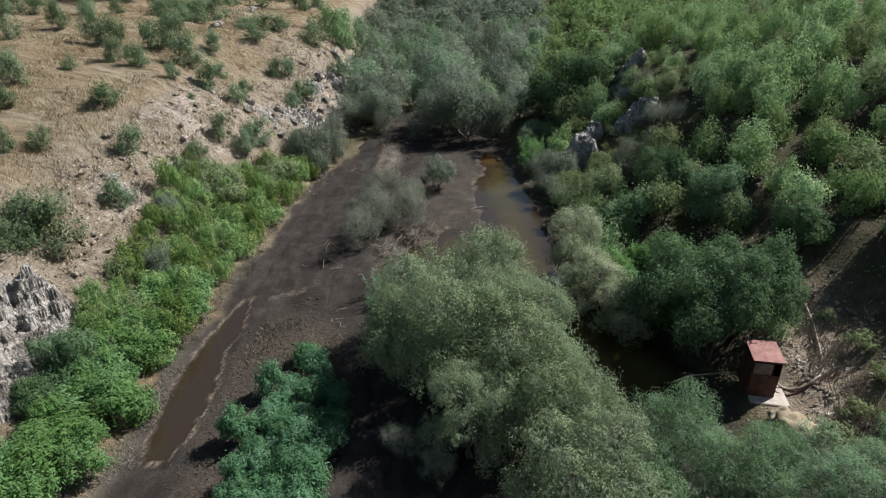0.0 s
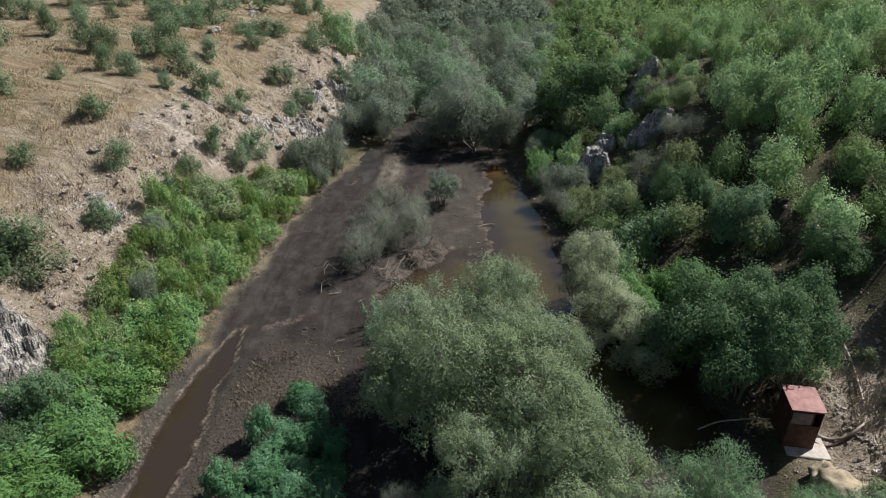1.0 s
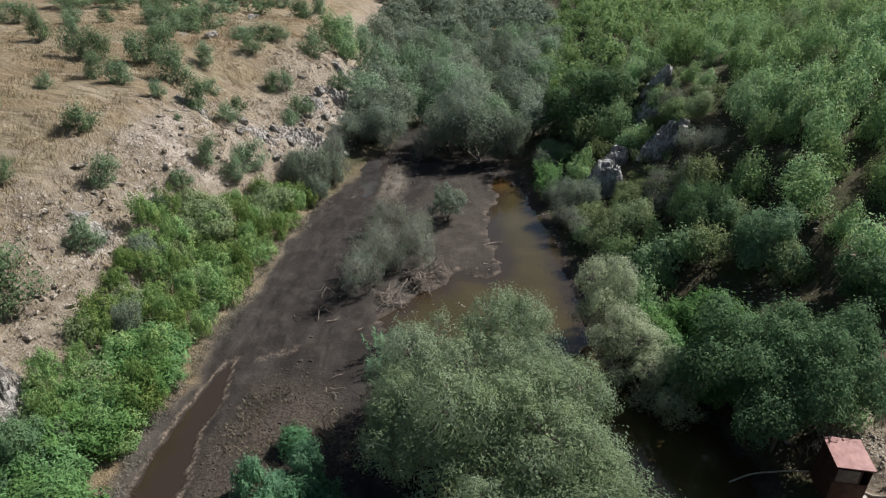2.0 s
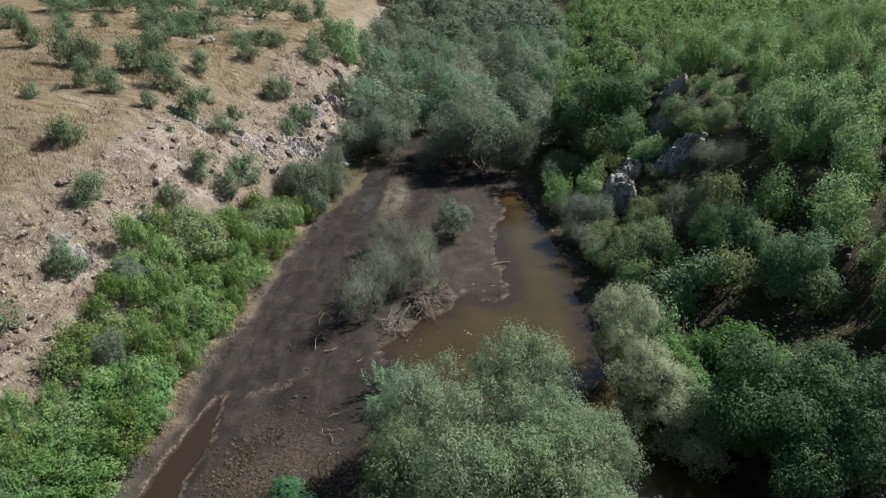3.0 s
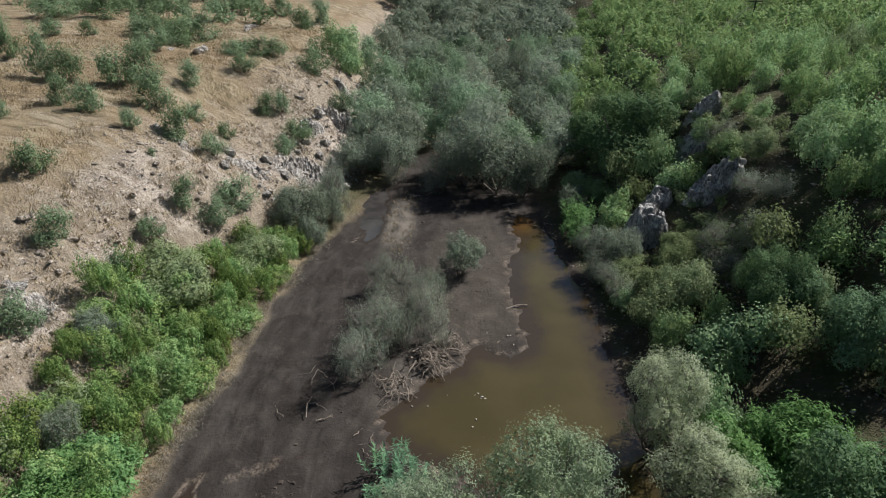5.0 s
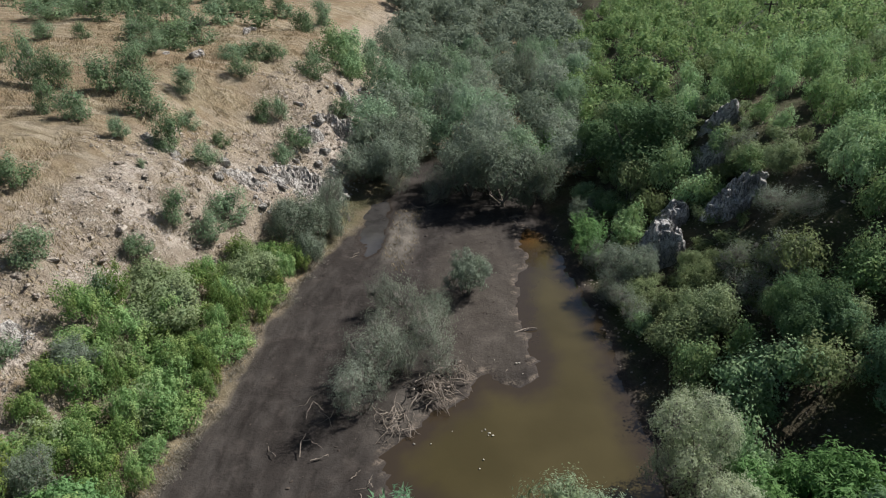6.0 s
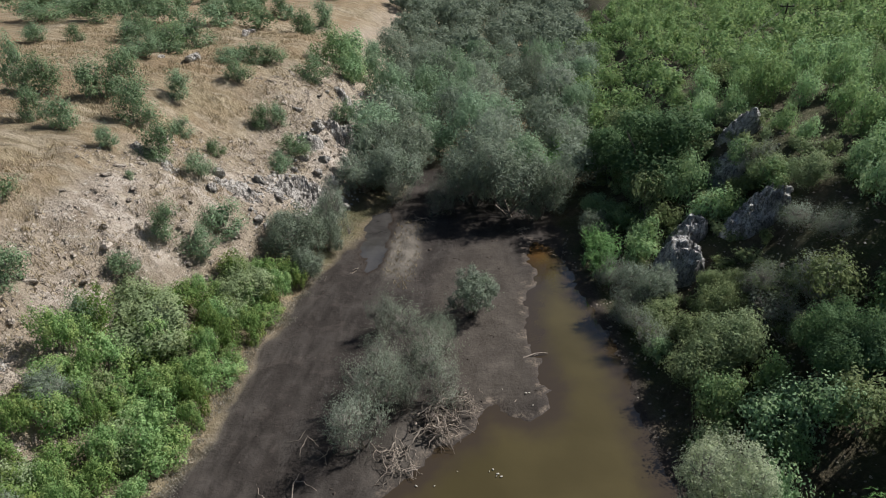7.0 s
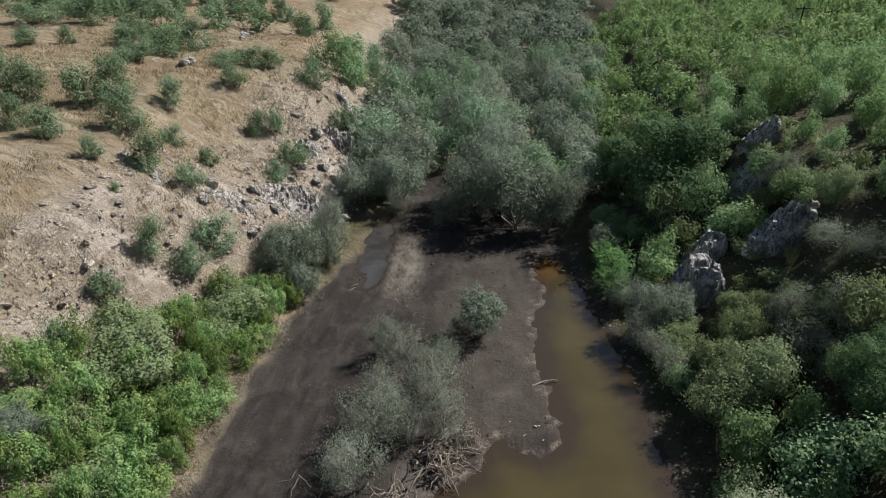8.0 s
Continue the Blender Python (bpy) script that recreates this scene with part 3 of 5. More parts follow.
def build_water():
    def flat(x, y):
        return np.zeros_like(x)

    # the rill's water has sky reflection mixed into its grey colour
    silty = sky_grey_silty_water_material()
    for name, x0, x1, y0, y1, label in (
        ("pool", -6.5, 13.5, 22, 64, "murky olive-brown pool of standing water"),
        ("stream", -15.2, -11.0, 19.6, 37, "shallow brown stream in the silt"),
        ("rill", -11.5, -7, 55.5, 71, "thin sheet of grey water on silt"),
    ):
        ob, x, y, z = sheet(name, np.arange(x0, x1, 0.3), np.arange(y0, y1, 0.3), flat, silty if name == "rill" else WATER)
        tagged(ob, label, "water", kind="structure")
        deep = -height(x, y)
        field(ob, "shallow", np.clip(1 - (deep - 0.25) / 0.3, 0, 1) * (1.0 if name != "pool" else 0.85))
        field(ob, "rusty", np.exp(-(((x - 3.3) / 0.9) ** 2) - ((y - 61.2) / 1.7) ** 2) * 0.55 if name == "pool" else 0 * x)


build_ground()
build_water()


# ---- plants: patterns ----
rng = np.random.default_rng(11)


def scatter(rng, x0, x1, y0, y1, tries, gap, allow):
    """Places at least gap apart where allow(x, y) holds."""
    kept = np.zeros((0, 2))
    for p in rng.uniform((x0, y0), (x1, y1), (tries, 2)):
        if (not len(kept) or np.min(np.hypot(*(kept - p).T)) > gap) and allow(p[0], p[1]):
            kept = np.vstack([kept, p])
    return [tuple(p) for p in kept]


def sized(rng, spots, w, h):
    return [(x, y, rng.uniform(*w), rng.uniform(*h)) for x, y in spots]


BIG = dict(lobes=20, sprays=1000, per=44, leaf=(0.115, 0.042), spray=0.62, loose=0.34, stems=8, thick=0.11, twigs=320, droop=0.35, lift=0.6, size=0.36, fill=0.08, trunk_name="trunk")
big_willows = [plant("willow_tree", 100 + n, 6.0, 6.0, WILLOW, label="tall leafy willow tree with silvery grey-green crown", category="tree", **BIG) for n in range(3)]
small_willows = [plant("willow_tree", 105 + n, 4.8, 5.6, PALE_WILLOW, label="pale grey-green willow tree beside the pool", category="tree", **{**BIG, "lobes": 15, "sprays": 620, "per": 40}) for n in range(2)]
wet_willows = [plant("green_willow", 110 + n, 6.0, 6.0, WET_WILLOW, label="leafy bluish green willow beside the pool", category="tree", **{**BIG, "sprays": 760, "per": 38, "lobes": 14, "lift": 1.0}) for n in range(2)]
MID = dict(lobes=14, sprays=520, per=22, leaf=(0.17, 0.065), spray=0.8, stems=6, thick=0.09, twigs=200, base=0.14, droop=0.1, lift=1.3, slim=0.2, size=0.36, trunk_name="trunk")
sallows = [plant("grey_willow", 120 + n, 5.5, 5.0, SALLOW, label="dense grey-green willow tree beside the silt", category="tree", **MID) for n in range(3)]
FAR_TREE = dict(lobes=11, sprays=250, per=16, leaf=(0.27, 0.11), spray=1.0, stems=4, thick=0.10, twigs=0, base=0.16, droop=0.1, lift=0.8, slim=0.22, size=0.42, trunk_name="trunk")
far_sallows = [plant("grey_willow", 130 + n, 5.5, 5.0, (SALLOW, BLUE_WILLOW, GREYWOOD, SALLOW, BLUE_WILLOW)[n], label="grey-green willow tree in the valley thicket", category="tree", group="willows of the valley thicket", **FAR_TREE) for n in range(5)]
far_woods = [plant("grey_willow", 136, 5.5, 5.0, SALLOW, label="far willow", category="tree", **{**FAR_TREE, "sprays": 120, "per": 12, "leaf": (0.45, 0.2)})]
DEAD = dict(lobes=9, sprays=270, per=27, leaf=(0.085, 0.028), spray=0.8, stems=14, thick=0.035, twigs=640, droop=-0.4, lift=2.7, slim=0.14, size=0.4, base=0.12, fill=0.03, fray=0.45)
greys = [plant("dusty_willow_shrub", 140 + n, 3.2, 3.0, GREYWOOD, label="dusty grey half-bare willow shrub on the silt", category="shrub", **DEAD) for n in range(3)]
bush = plant("grey_willow", 150, 3.0, 2.7, SALLOW, label="compact rounded grey-green willow bush on the silt", category="shrub", **{**MID, "lobes": 11, "sprays": 340, "per": 34, "leaf": (0.1, 0.042), "spray": 0.42, "lift": 0.7, "twigs": 60, "thick": 0.05, "size": 0.42})
bush.matrix_basis = pose(-1.4, 52.1, ground_z(-1.4, 52.1) - 0.05)
BANK = dict(lobes=9, sprays=125, per=27, leaf=(0.12, 0.072), spray=0.48, stems=4, thick=0.03, twigs=0, droop=0.1, lift=0.6, base=0.15, loose=0.5, size=0.44)
bankers = [plant("bank_shrub", 160 + n, 2.6, 2.0, THICKET, label="bright green leafy shrub on the riverbank", category="shrub", group="shrubs along the riverbank", **BANK) for n in range(4)]
herbs = [plant("tall_herb", 170 + n, 1.9, 1.7, ELDER, 7, 95, 24, (0.17, 0.055), 0.5, "fresh green tall herb with long leaves", "herb", 3, 0.02, 0, "tall herbs along the bank", droop=0.25, lift=0.6, base=0.2) for n in range(3)]
HILLSIDE = dict(lobes=9, sprays=105, per=24, leaf=(0.12, 0.05), spray=0.62, stems=9, thick=0.025, twigs=40, lift=1.4, slim=0.19, base=0.02, size=0.46, fill=0.2, loose=0.45)
hill_shrubs = [plant("hillside_shrub", 180 + n, 2.0, 1.8, HILL, label="dusty green shrub on the dry slope", category="shrub", group="shrubs on the dry slope", **HILLSIDE) for n in range(4)]
SCRUB = dict(lobes=10, sprays=130, per=20, leaf=(0.17, 0.1), spray=0.7, stems=4, thick=0.05, twigs=0, lift=1.0, base=0.15, size=0.4, loose=0.42)
oaks = [plant("oak_shrub", 200 + n, 3.0, 2.5, OAK if n < 3 else FAR_OAK, label="leafy green oak shrub on the wooded slope", category="shrub", group="shrubs of the wooded slope", **SCRUB) for n in range(5)]
olives = [plant("yellow_green_shrub", 210 + n, 3.0, 2.4, OLIVE, label="yellowish green shrub on the slope", category="shrub", group="shrubs of the wooded slope", **SCRUB) for n in range(2)]
FAR_SCRUB = dict(lobes=8, sprays=44, per=11, leaf=(0.32, 0.19), spray=0.95, stems=3, thick=0.05, twigs=0, lift=0.8, base=0.15, size=0.42)
far_oaks = [plant("oak_shrub", 230 + n, 3.0, 2.5, FAR_OAK, label="far oak shrub", category="shrub", **FAR_SCRUB) for n in range(4)]
LOW = dict(lobes=6, sprays=50, per=14, leaf=(0.28, 0.14), spray=0.7, stems=3, thick=0.04, twigs=0, lift=1.0)
lows = [plant("low_shrub", 240 + n, 3.0, 2.4, OLIVE, label="low yellowish shrub among rocks", category="shrub", group="low shrubs among the rocks", **LOW) for n in range(3)]
DARK = dict(lobes=16, sprays=640, per=27, leaf=(0.17, 0.1), spray=0.75, stems=5, thick=0.10, twigs=0, lift=0.5, base=0.12, size=0.36, trunk_name="trunk")
darks = [plant("dark_tree", 220 + n, 6.0, 5.0, DEEP, label="dense dark green broadleaf tree", category="tree", **DARK) for n in range(2)]

# ---- plants: places ----
# willows in the bed, x, y, width / 6, height / 6
bed_willows = settle(big_willows, [
    (-0.9, 25.4, 0.92, 1.1), (2.6, 24.6, 0.92, 0.9), (1.8, 29.3, 0.9, 0.98), (-2.0, 29.2, 0.74, 0.92), (3.4, 27.0, 0.74, 0.84), (4.2, 21.8, 0.85, 0.8), (4.6, 17.0, 0.85, 0.85), (-2.5, 26.2, 0.5, 0.86), (1.0, 21.4, 0.62, 0.74),
], rng, lean=3)


def dead_bough(tree, seed, count, reach):
    """Bleached bare limbs that stand out of a willow's shaded side."""
    rng = np.random.default_rng(seed)
    lines, radii = [], []
    foot, fork = np.array([-0.1, -0.3, 0.35]), np.array([-0.28, -0.85, 0.42])
    for n in range(count):
        tip = fork * [6, 2.2, 6] + rng.normal(0, reach, 3) * [1, 0.6, 0.8] + [0, 0, 0.5]
        lines.append(wander(rng, foot * [6, 2, 6], tip, 9, 0.12))
        radii.append(np.linspace(0.035, 0.009, 9))
    mesh_object("dead_branch", *tubes(lines, radii, 4), DEADWOOD, tree, True, "bleached bare dead branches", kind="stuff")


dead_bough(bed_willows[0], 77, 9, 0.75)
settle(small_willows, [(7.5, 36.4, 0.76, 0.86), (8.1, 33.1, 0.8, 0.68), (9.4, 30.8, 0.8, 0.6)], rng, lean=3)
settle(wet_willows, [(8.5, 20.0, 0.56, 0.74), (7.0, 17.6, 0.6, 0.6), (10.6, 18.6, 0.55, 0.6), (12.4, 19.9, 0.42, 0.4), (13.8, 18.0, 0.6, 0.5), (16.6, 18.6, 0.5, 0.42)], rng, lean=3)
settle(greys, [(-2.2, 21.4, 0.5, 0.45), (-0.6, 20.2, 0.5, 0.5)], rng, label="small pale half-bare shrub under tall willows")
# dusty shrubs on the silt, x, y, width / 3.2, height / 3
settle(greys, [
    (-6.4, 40.8, 0.8, 0.95), (-5.9, 42.8, 0.9, 1.0), (-5.9, 45.0, 0.75, 0.85), (-3.9, 46.6, 1.05, 1.0), (-6.3, 50.0, 0.6, 0.8), (-3.0, 44.4, 0.8, 0.85), (-4.6, 43.6, 0.6, 0.8), (-3.2, 48.6, 0.6, 0.65),
    (-11.9, 61.8, 0.8, 1.3), (-8.0, 69.5, 0.7, 0.8), (-4.2, 68.2, 0.9, 1.0), (7.9, 52.0, 0.8, 0.7), (8.2, 48.6, 0.7, 0.6), (7.6, 55.4, 0.7, 0.6),
], rng, lean=5)
# grey-green willows: by the bed, then the thicket up the valley; width / 5.5, height / 5
settle(sallows, [
    (-13.6, 57.9, 0.82, 0.74), (-15.0, 59.6, 0.5, 0.55), (-12.6, 56.0, 0.42, 0.5), (-12.0, 60.2, 0.42, 0.6), (-12.6, 63.4, 0.4, 0.6), (1.5, 67.4, 1.25, 1.25), (4.2, 66.8, 0.75, 1.0), (-1.2, 69.6, 1.0, 1.15),
    (-8.6, 71.8, 0.95, 0.95), (-11.2, 70.6, 0.8, 0.7), (-9.2, 75.0, 1.0, 1.1), (7.6, 61.8, 0.5, 0.45),
], rng)


def in_thicket(x, y):
    stray = 7 * float(layers(np.array(x * 0.12), np.array(y * 0.12), 63, 3))
    return foot_left(y) - 4.5 - 0.05 * (y - 70) + stray < x < foot_right(y) + 2.0 + 0.06 * (y - 70) + stray and np.hypot(x - 6.5, y - 77) > 3.5 and not (abs(x + 4.8) < 2.0 and y < 80)


settle(far_sallows, sized(rng, scatter(rng, -22, 24, 72, 122, 1500, 4.1, in_thicket), (0.65, 1.25), (0.7, 1.3)), rng)
joined("far_willows", far_woods, sized(rng, scatter(rng, -30, 34, 122, 190, 900, 4.4, in_thicket), (0.8, 1.3), (0.8, 1.3)), rng, "grey-green willow woods far up the valley", "trees")


settle(far_sallows[1:2], [(8.6, 84.0, 0.6, 0.7), (10.5, 92.0, 0.7, 0.8), (8.2, 99.0, 0.65, 0.8), (13.5, 104.0, 0.7, 0.85), (10.0, 112.0, 0.7, 0.8), (-14.5, 98.0, 0.6, 0.8), (-15.5, 106.0, 0.6, 0.8)], rng, 0.1, "green tree at the thicket's edge")


# shrubs along the left bank
def on_bank(x, y):
    d = foot_left(y) - x
    outer = np.interp(y, [26, 29, 33, 38, 42, 46, 49, 52, 55], [3.4, 3.9, 4.8, 5.8, 6.6, 6.0, 5.4, 4.6, 3.4]) + 1.2 * layers(np.array(x * 0.3), np.array(y * 0.3), 61, 2)
    bare = np.hypot((x + 17.2) / 1.5, (y - 48.3) / 1.1) < 1
    return (0.3 if y < 30 else 0.55) < d < outer and y < 55 and not bare


settle(bankers, sized(rng, scatter(rng, -23, -12, 27, 55, 3600, 1.0, on_bank), (0.4, 0.85), (0.45, 1.2)), rng, 0.1)
settle(olives, sized(rng, scatter(rng, -21, -14, 28, 50, 160, 3.2, lambda x, y: on_bank(x, y) and foot_left(y) - x > 2), (0.4, 0.7), (0.5, 0.85)), rng, 0.1, "yellowish green shrub among the bank shrubs")
settle(sallows, sized(rng, scatter(rng, -21, -14, 24, 52, 60, 6.0, lambda x, y: on_bank(x, y) and foot_left(y) - x > 2.5), (0.28, 0.4), (0.34, 0.5)), rng, 0.1, "greyish willow shrub among the bank shrubs")
settle(herbs, sized(rng, scatter(rng, 9.6, 13.5, 30.5, 36, 500, 0.9, lambda x, y: True), (0.9, 1.4), (0.9, 1.5)), rng, 0.05, "lush green tall herb below the wooded slope")
settle(herbs, sized(rng, scatter(rng, -20, -13.5, 15, 34, 1200, 0.95, lambda x, y: 0.35 < foot_left(y) - x < (3.4 if y > 21 else 3.0)), (0.75, 1.2), (0.75, 1.2)), rng, 0.05)

# shrubs on the dry slope: x, y, width / 2, height / 1.8
SLOPE_NEAR = [
    (-29.5, 59.9, 1.1, 1.2), (-26.4, 63.6, 1.4, 1.4), (-26.2, 70.5, 1.0, 1.05), (-23.6, 77.3, 1.1, 1.05), (-25.6, 58.1, 0.65, 0.8), (-23.3, 60.1, 1.2, 1.25),
    (-24.0, 65.2, 0.75, 0.7), (-20.8, 60.2, 0.85, 0.9), (-21.6, 64.9, 0.65, 0.8), (-20.5, 72.9, 0.95, 0.95), (-19.2, 73.9, 0.85, 0.95), (-17.1, 71.3, 1.2, 0.95),
    (-17.5, 68.1, 0.9, 1.0), (-20.2, 53.0, 0.8, 1.0), (-18.3, 56.8, 1.3, 1.0), (-18.4, 53.6, 0.85, 0.85), (-20.9, 49.3, 0.75, 0.7), (-20.1, 44.3, 0.65, 1.05), (-23.3, 55.9, 0.3, 0.3),
]
SLOPE_FAR = [
    (-30.5, 66.0, 1.45, 1.6), (-29.2, 67.8, 1.3, 1.65), (-34.5, 66.1, 1.25, 1.4), (-36.4, 66.2, 1.05, 1.9), (-47.2, 84.1, 1.15, 1.1), (-31.9, 60.5, 0.75, 1.05),
    (-24.8, 84.5, 1.7, 0.95), (-23.3, 85.9, 1.45, 1.0), (-26.2, 82.4, 1.4, 0.8), (-34.3, 86.4, 2.0, 1.3), (-33.4, 91.1, 1.9, 1.7), (-33.9, 81.1, 1.35, 0.9),
    (-34.7, 79.0, 1.05, 0.9), (-44.3, 86.4, 0.9, 0.85), (-49.8, 99.9, 2.1, 1.55), (-56.2, 98.8, 2.8, 1.2), (-48.0, 112.0, 2.0, 1.8), (-37.0, 89.0, 1.6, 1.2),
]
SLOPE_SIDE = [
    (-27.5, 49.8, 1.0, 1.1), (-23.7, 44.7, 0.95, 0.95), (-22.9, 33.1, 1.5, 1.5), (-23.7, 31.5, 0.95, 0.85), (-24.4, 33.6, 1.0, 1.0), (-21.9, 38.8, 0.85, 0.85), (-34.8, 50.5, 1.35, 1.2), (-28.5, 42.4, 0.75, 0.7),
    (-33.7, 47.1, 0.85, 0.95), (-30.1, 40.9, 0.75, 1.05), (-44.8, 65.2, 1.15, 1.9), (-33.8, 56.5, 0.6, 0.6), (-43.5, 71.9, 0.95, 1.9), (-55.4, 82.1, 1.4, 1.2), (-52.6, 82.2, 1.7, 1.2), (-14.9, 81.3, 1.15, 1.15),
]
SLOPE_TOP = [
    (-25.1, 107.6, 1.7, 1.9), (-24.2, 115.5, 1.6, 1.8), (-33.0, 123.0, 1.35, 1.5), (-18.8, 86.0, 1.7, 1.3), (-43.0, 122.0, 1.7, 1.2), (-38.0, 127.1, 1.8, 1.3), (-39.5, 88.5, 1.5, 1.0), (-41.0, 93.0, 1.7, 1.3),
]
for rows in (SLOPE_NEAR, SLOPE_FAR, SLOPE_SIDE, SLOPE_TOP):
    settle(hill_shrubs, rows, rng)
def on_hilltop(x, y):
    return foot_left(y) - x > 22 and layers(np.array(x * 0.07), np.array(y * 0.07), 65, 3) > -0.12


far_shrubs = [plant("hillside_shrub", 190 + n, 2.0, 1.8, HILL, label="dusty green shrub on the hilltop", category="shrub", group="shrubs on the dry slope", **{**HILLSIDE, "sprays": 50, "per": 12, "leaf": (0.22, 0.1), "twigs": 0, "stems": 3}) for n in range(2)]
settle(far_shrubs, sized(rng, scatter(rng, -75, -26, 104, 150, 420, 3.4, on_hilltop), (1.0, 2.2), (0.9, 1.7)), rng)
settle(oaks, [(-18.6, 96.5, 1.4, 1.6), (-17.6, 101.5, 1.5, 1.7), (-16.2, 93.5, 1.2, 1.4), (-36.0, 90.0, 1.2, 0.9)], rng, label="bright green shrub beside the valley thicket")
settle(darks, [(-18.1, 24.9, 0.46, 0.62), (-18.3, 23.2, 0.34, 0.4)], rng, label="bluish dark green shrub below a crag")

# bluish herbs below the big willows
def in_clump(x, y):
    return x < -5.4 + 0.2 * max(0, y - 20) and (x + 6.9 + 0.12 * (y - 22)) ** 2 / 5.2 + (y - 20.6) ** 2 / 36 < 1 + 0.8 * layers(np.array(x), np.array(y), 71, 3)


marsh_herbs = [plant("marsh_herb", 270 + n, 1.6, 1.5, REED, 8, 120, 24, (0.15, 0.05), 0.42, "bluish green leafy herb on the silt below willows", "herb", 5, 0.015, 0, "herbs below the willows", droop=0.3, lift=0.6, base=0.2) for n in range(3)]
settle(marsh_herbs, sized(rng, scatter(rng, -10.5, -3, 14.5, 28, 900, 0.85, in_clump), (0.6, 1.15), (0.6, 1.2)), rng, 0.05)

# wooded slope and the ground round the hut
settle(oaks, [(16.3, 28.6, 0.62, 0.66), (23.4, 27.5, 0.6, 0.4), (23.8, 30.4, 0.8, 0.45), (23.8, 24.5, 0.8, 0.45)], rng, 0.05, "green shrub beside the trodden earth")
settle(lows, [(18.9, 24.2, 0.35, 0.3), (19.3, 26.3, 0.4, 0.35), (17.2, 22.8, 0.42, 0.3), (16.0, 21.6, 0.4, 0.3), (18.2, 21.4, 0.5, 0.4), (18.9, 28.6, 0.3, 0.3), (16.6, 20.4, 0.45, 0.35)], rng, 0.05, "low dry shrub on tan earth")
settle(darks, [(13.0, 66.6, 1.25, 1.15), (10.6, 71.5, 0.9, 0.9), (26.4, 27.0, 0.8, 0.5), (26.4, 23.6, 0.8, 0.5), (25.6, 31.0, 0.7, 0.6), (15.2, 42.6, 0.55, 0.55), (16.8, 38.6, 0.6, 0.75), (19.6, 33.8, 0.6, 0.6)], rng, 0.1)

high_tree = plant("dark_tree", 228, 6.0, 5.0, DEEP, label="dense dark green tree overhanging the dark water", category="tree", **{**DARK, "base": 0.42, "sprays": 800, "per": 30, "leaf": (0.14, 0.08), "lift": 0.8, "spray": 0.65, "loose": 0.45})
settle([high_tree], [(15.4, 29.2, 0.72, 0.95), (12.9, 28.0, 0.72, 1.0), (12.4, 30.6, 0.9, 1.05)], rng, 0.1)


def on_wood(x, y):
    d = x - foot_right(y)
    if not (0.35 if 36 < y < 56 else 1.2) < d < 90 or (y < 36 and d < (12.0 if 22 < y < 33 else 9)) or y < 20:
        return False
    bare = np.hypot((x - 16.4) / 3.6, (y - 51) / 3.4) < 1 or np.hypot((x - 12.6) / 3.6, (y - 54.2) / 4.4) < 1 or np.hypot((x - 16.8) / 2.6, (y - 60) / 8.5) < 1 or np.hypot((x - 8.0) / 2.0, (y - 59) / 3.6) < 1
    bare = bare or np.hypot((x - 19.6) / 3.0, (y - 58.2) / 2.8) < 1 or np.hypot((x - 20.4) / 2.4, (y - 66.4) / 2.2) < 1
    gap = np.hypot((x - 13.6) / 3.0, (y - 37.5) / 2.4) < 1
    bare = bare or (60 < y < 77 and d < 5.5) or np.hypot((x - 19.2 + 0.15 * (y - 50)) / 2.3, (y - 50) / 5.2) < 1
    planted = 40.6 < y < 57.0 and d < 8.5  # plants of their own below
    return not bare and not gap and not planted


FINE = dict(lobes=12, sprays=330, per=28, leaf=(0.13, 0.06), spray=0.62, stems=5, thick=0.05, twigs=0, lift=1.0, base=0.15, size=0.38, loose=0.45)
fine_olives = [plant("yellow_green_shrub", 260 + n, 3.0, 2.4, OLIVE, label="large yellowish green shrub above the pool", category="shrub", **FINE) for n in range(2)]
settle(fine_olives, [(-18.4, 46.2, 1.3, 1.0), (-19.4, 47.8, 0.9, 0.85), (-15.0, 51.8, 1.1, 0.95), (-16.3, 53.2, 0.8, 0.8)], rng, label="large yellowish green shrub on the riverbank")
settle(fine_olives, [(12.0, 49.4, 0.7, 0.95), (9.7, 45.2, 0.85, 1.05), (11.7, 45.9, 0.95, 1.15), (9.1, 50.1, 0.8, 0.7), (10.4, 47.8, 0.7, 0.8), (13.2, 51.2, 0.5, 0.5), (14.2, 44.9, 0.5, 0.7), (12.6, 47.4, 0.5, 0.6)], rng, 0.1, "large yellowish green shrub above the pool")
settle(fine_olives, [(14.3, 59.2, 0.6, 0.7), (17.6, 59.0, 0.7, 0.75), (18.7, 55.8, 0.7, 0.75), (16.5, 59.4, 0.55, 0.55), (12.4, 51.7, 0.45, 0.6), (15.6, 49.1, 0.5, 0.5)], rng, 0.1, "sunlit yellowish shrub beside the crags")
settle(sallows, [(8.9, 52.6, 0.55, 0.5), (10.2, 53.0, 0.3, 0.32)], rng, 0.1, "greyish willow shrub above the pool")
settle([high_tree], [(14.4, 43.0, 0.56, 0.72)], rng, 0.1, "dark green rounded tree on the shaded bank")
settle(oaks, [(11.3, 41.0, 0.9, 1.0), (12.9, 40.8, 0.85, 1.1), (10.0, 42.6, 0.7, 1.05), (8.9, 40.9, 0.5, 0.6), (9.6, 56.6, 0.7, 0.7), (18.3, 45.9, 0.7, 1.0), (16.6, 42.6, 0.6, 0.7), (8.6, 47.6, 0.5, 0.5), (12.2, 43.2, 0.6, 0.85), (9.7, 38.7, 0.6, 0.55), (10.6, 37.2, 0.6, 0.5)], rng, 0.1, "green shrub on the shaded bank")
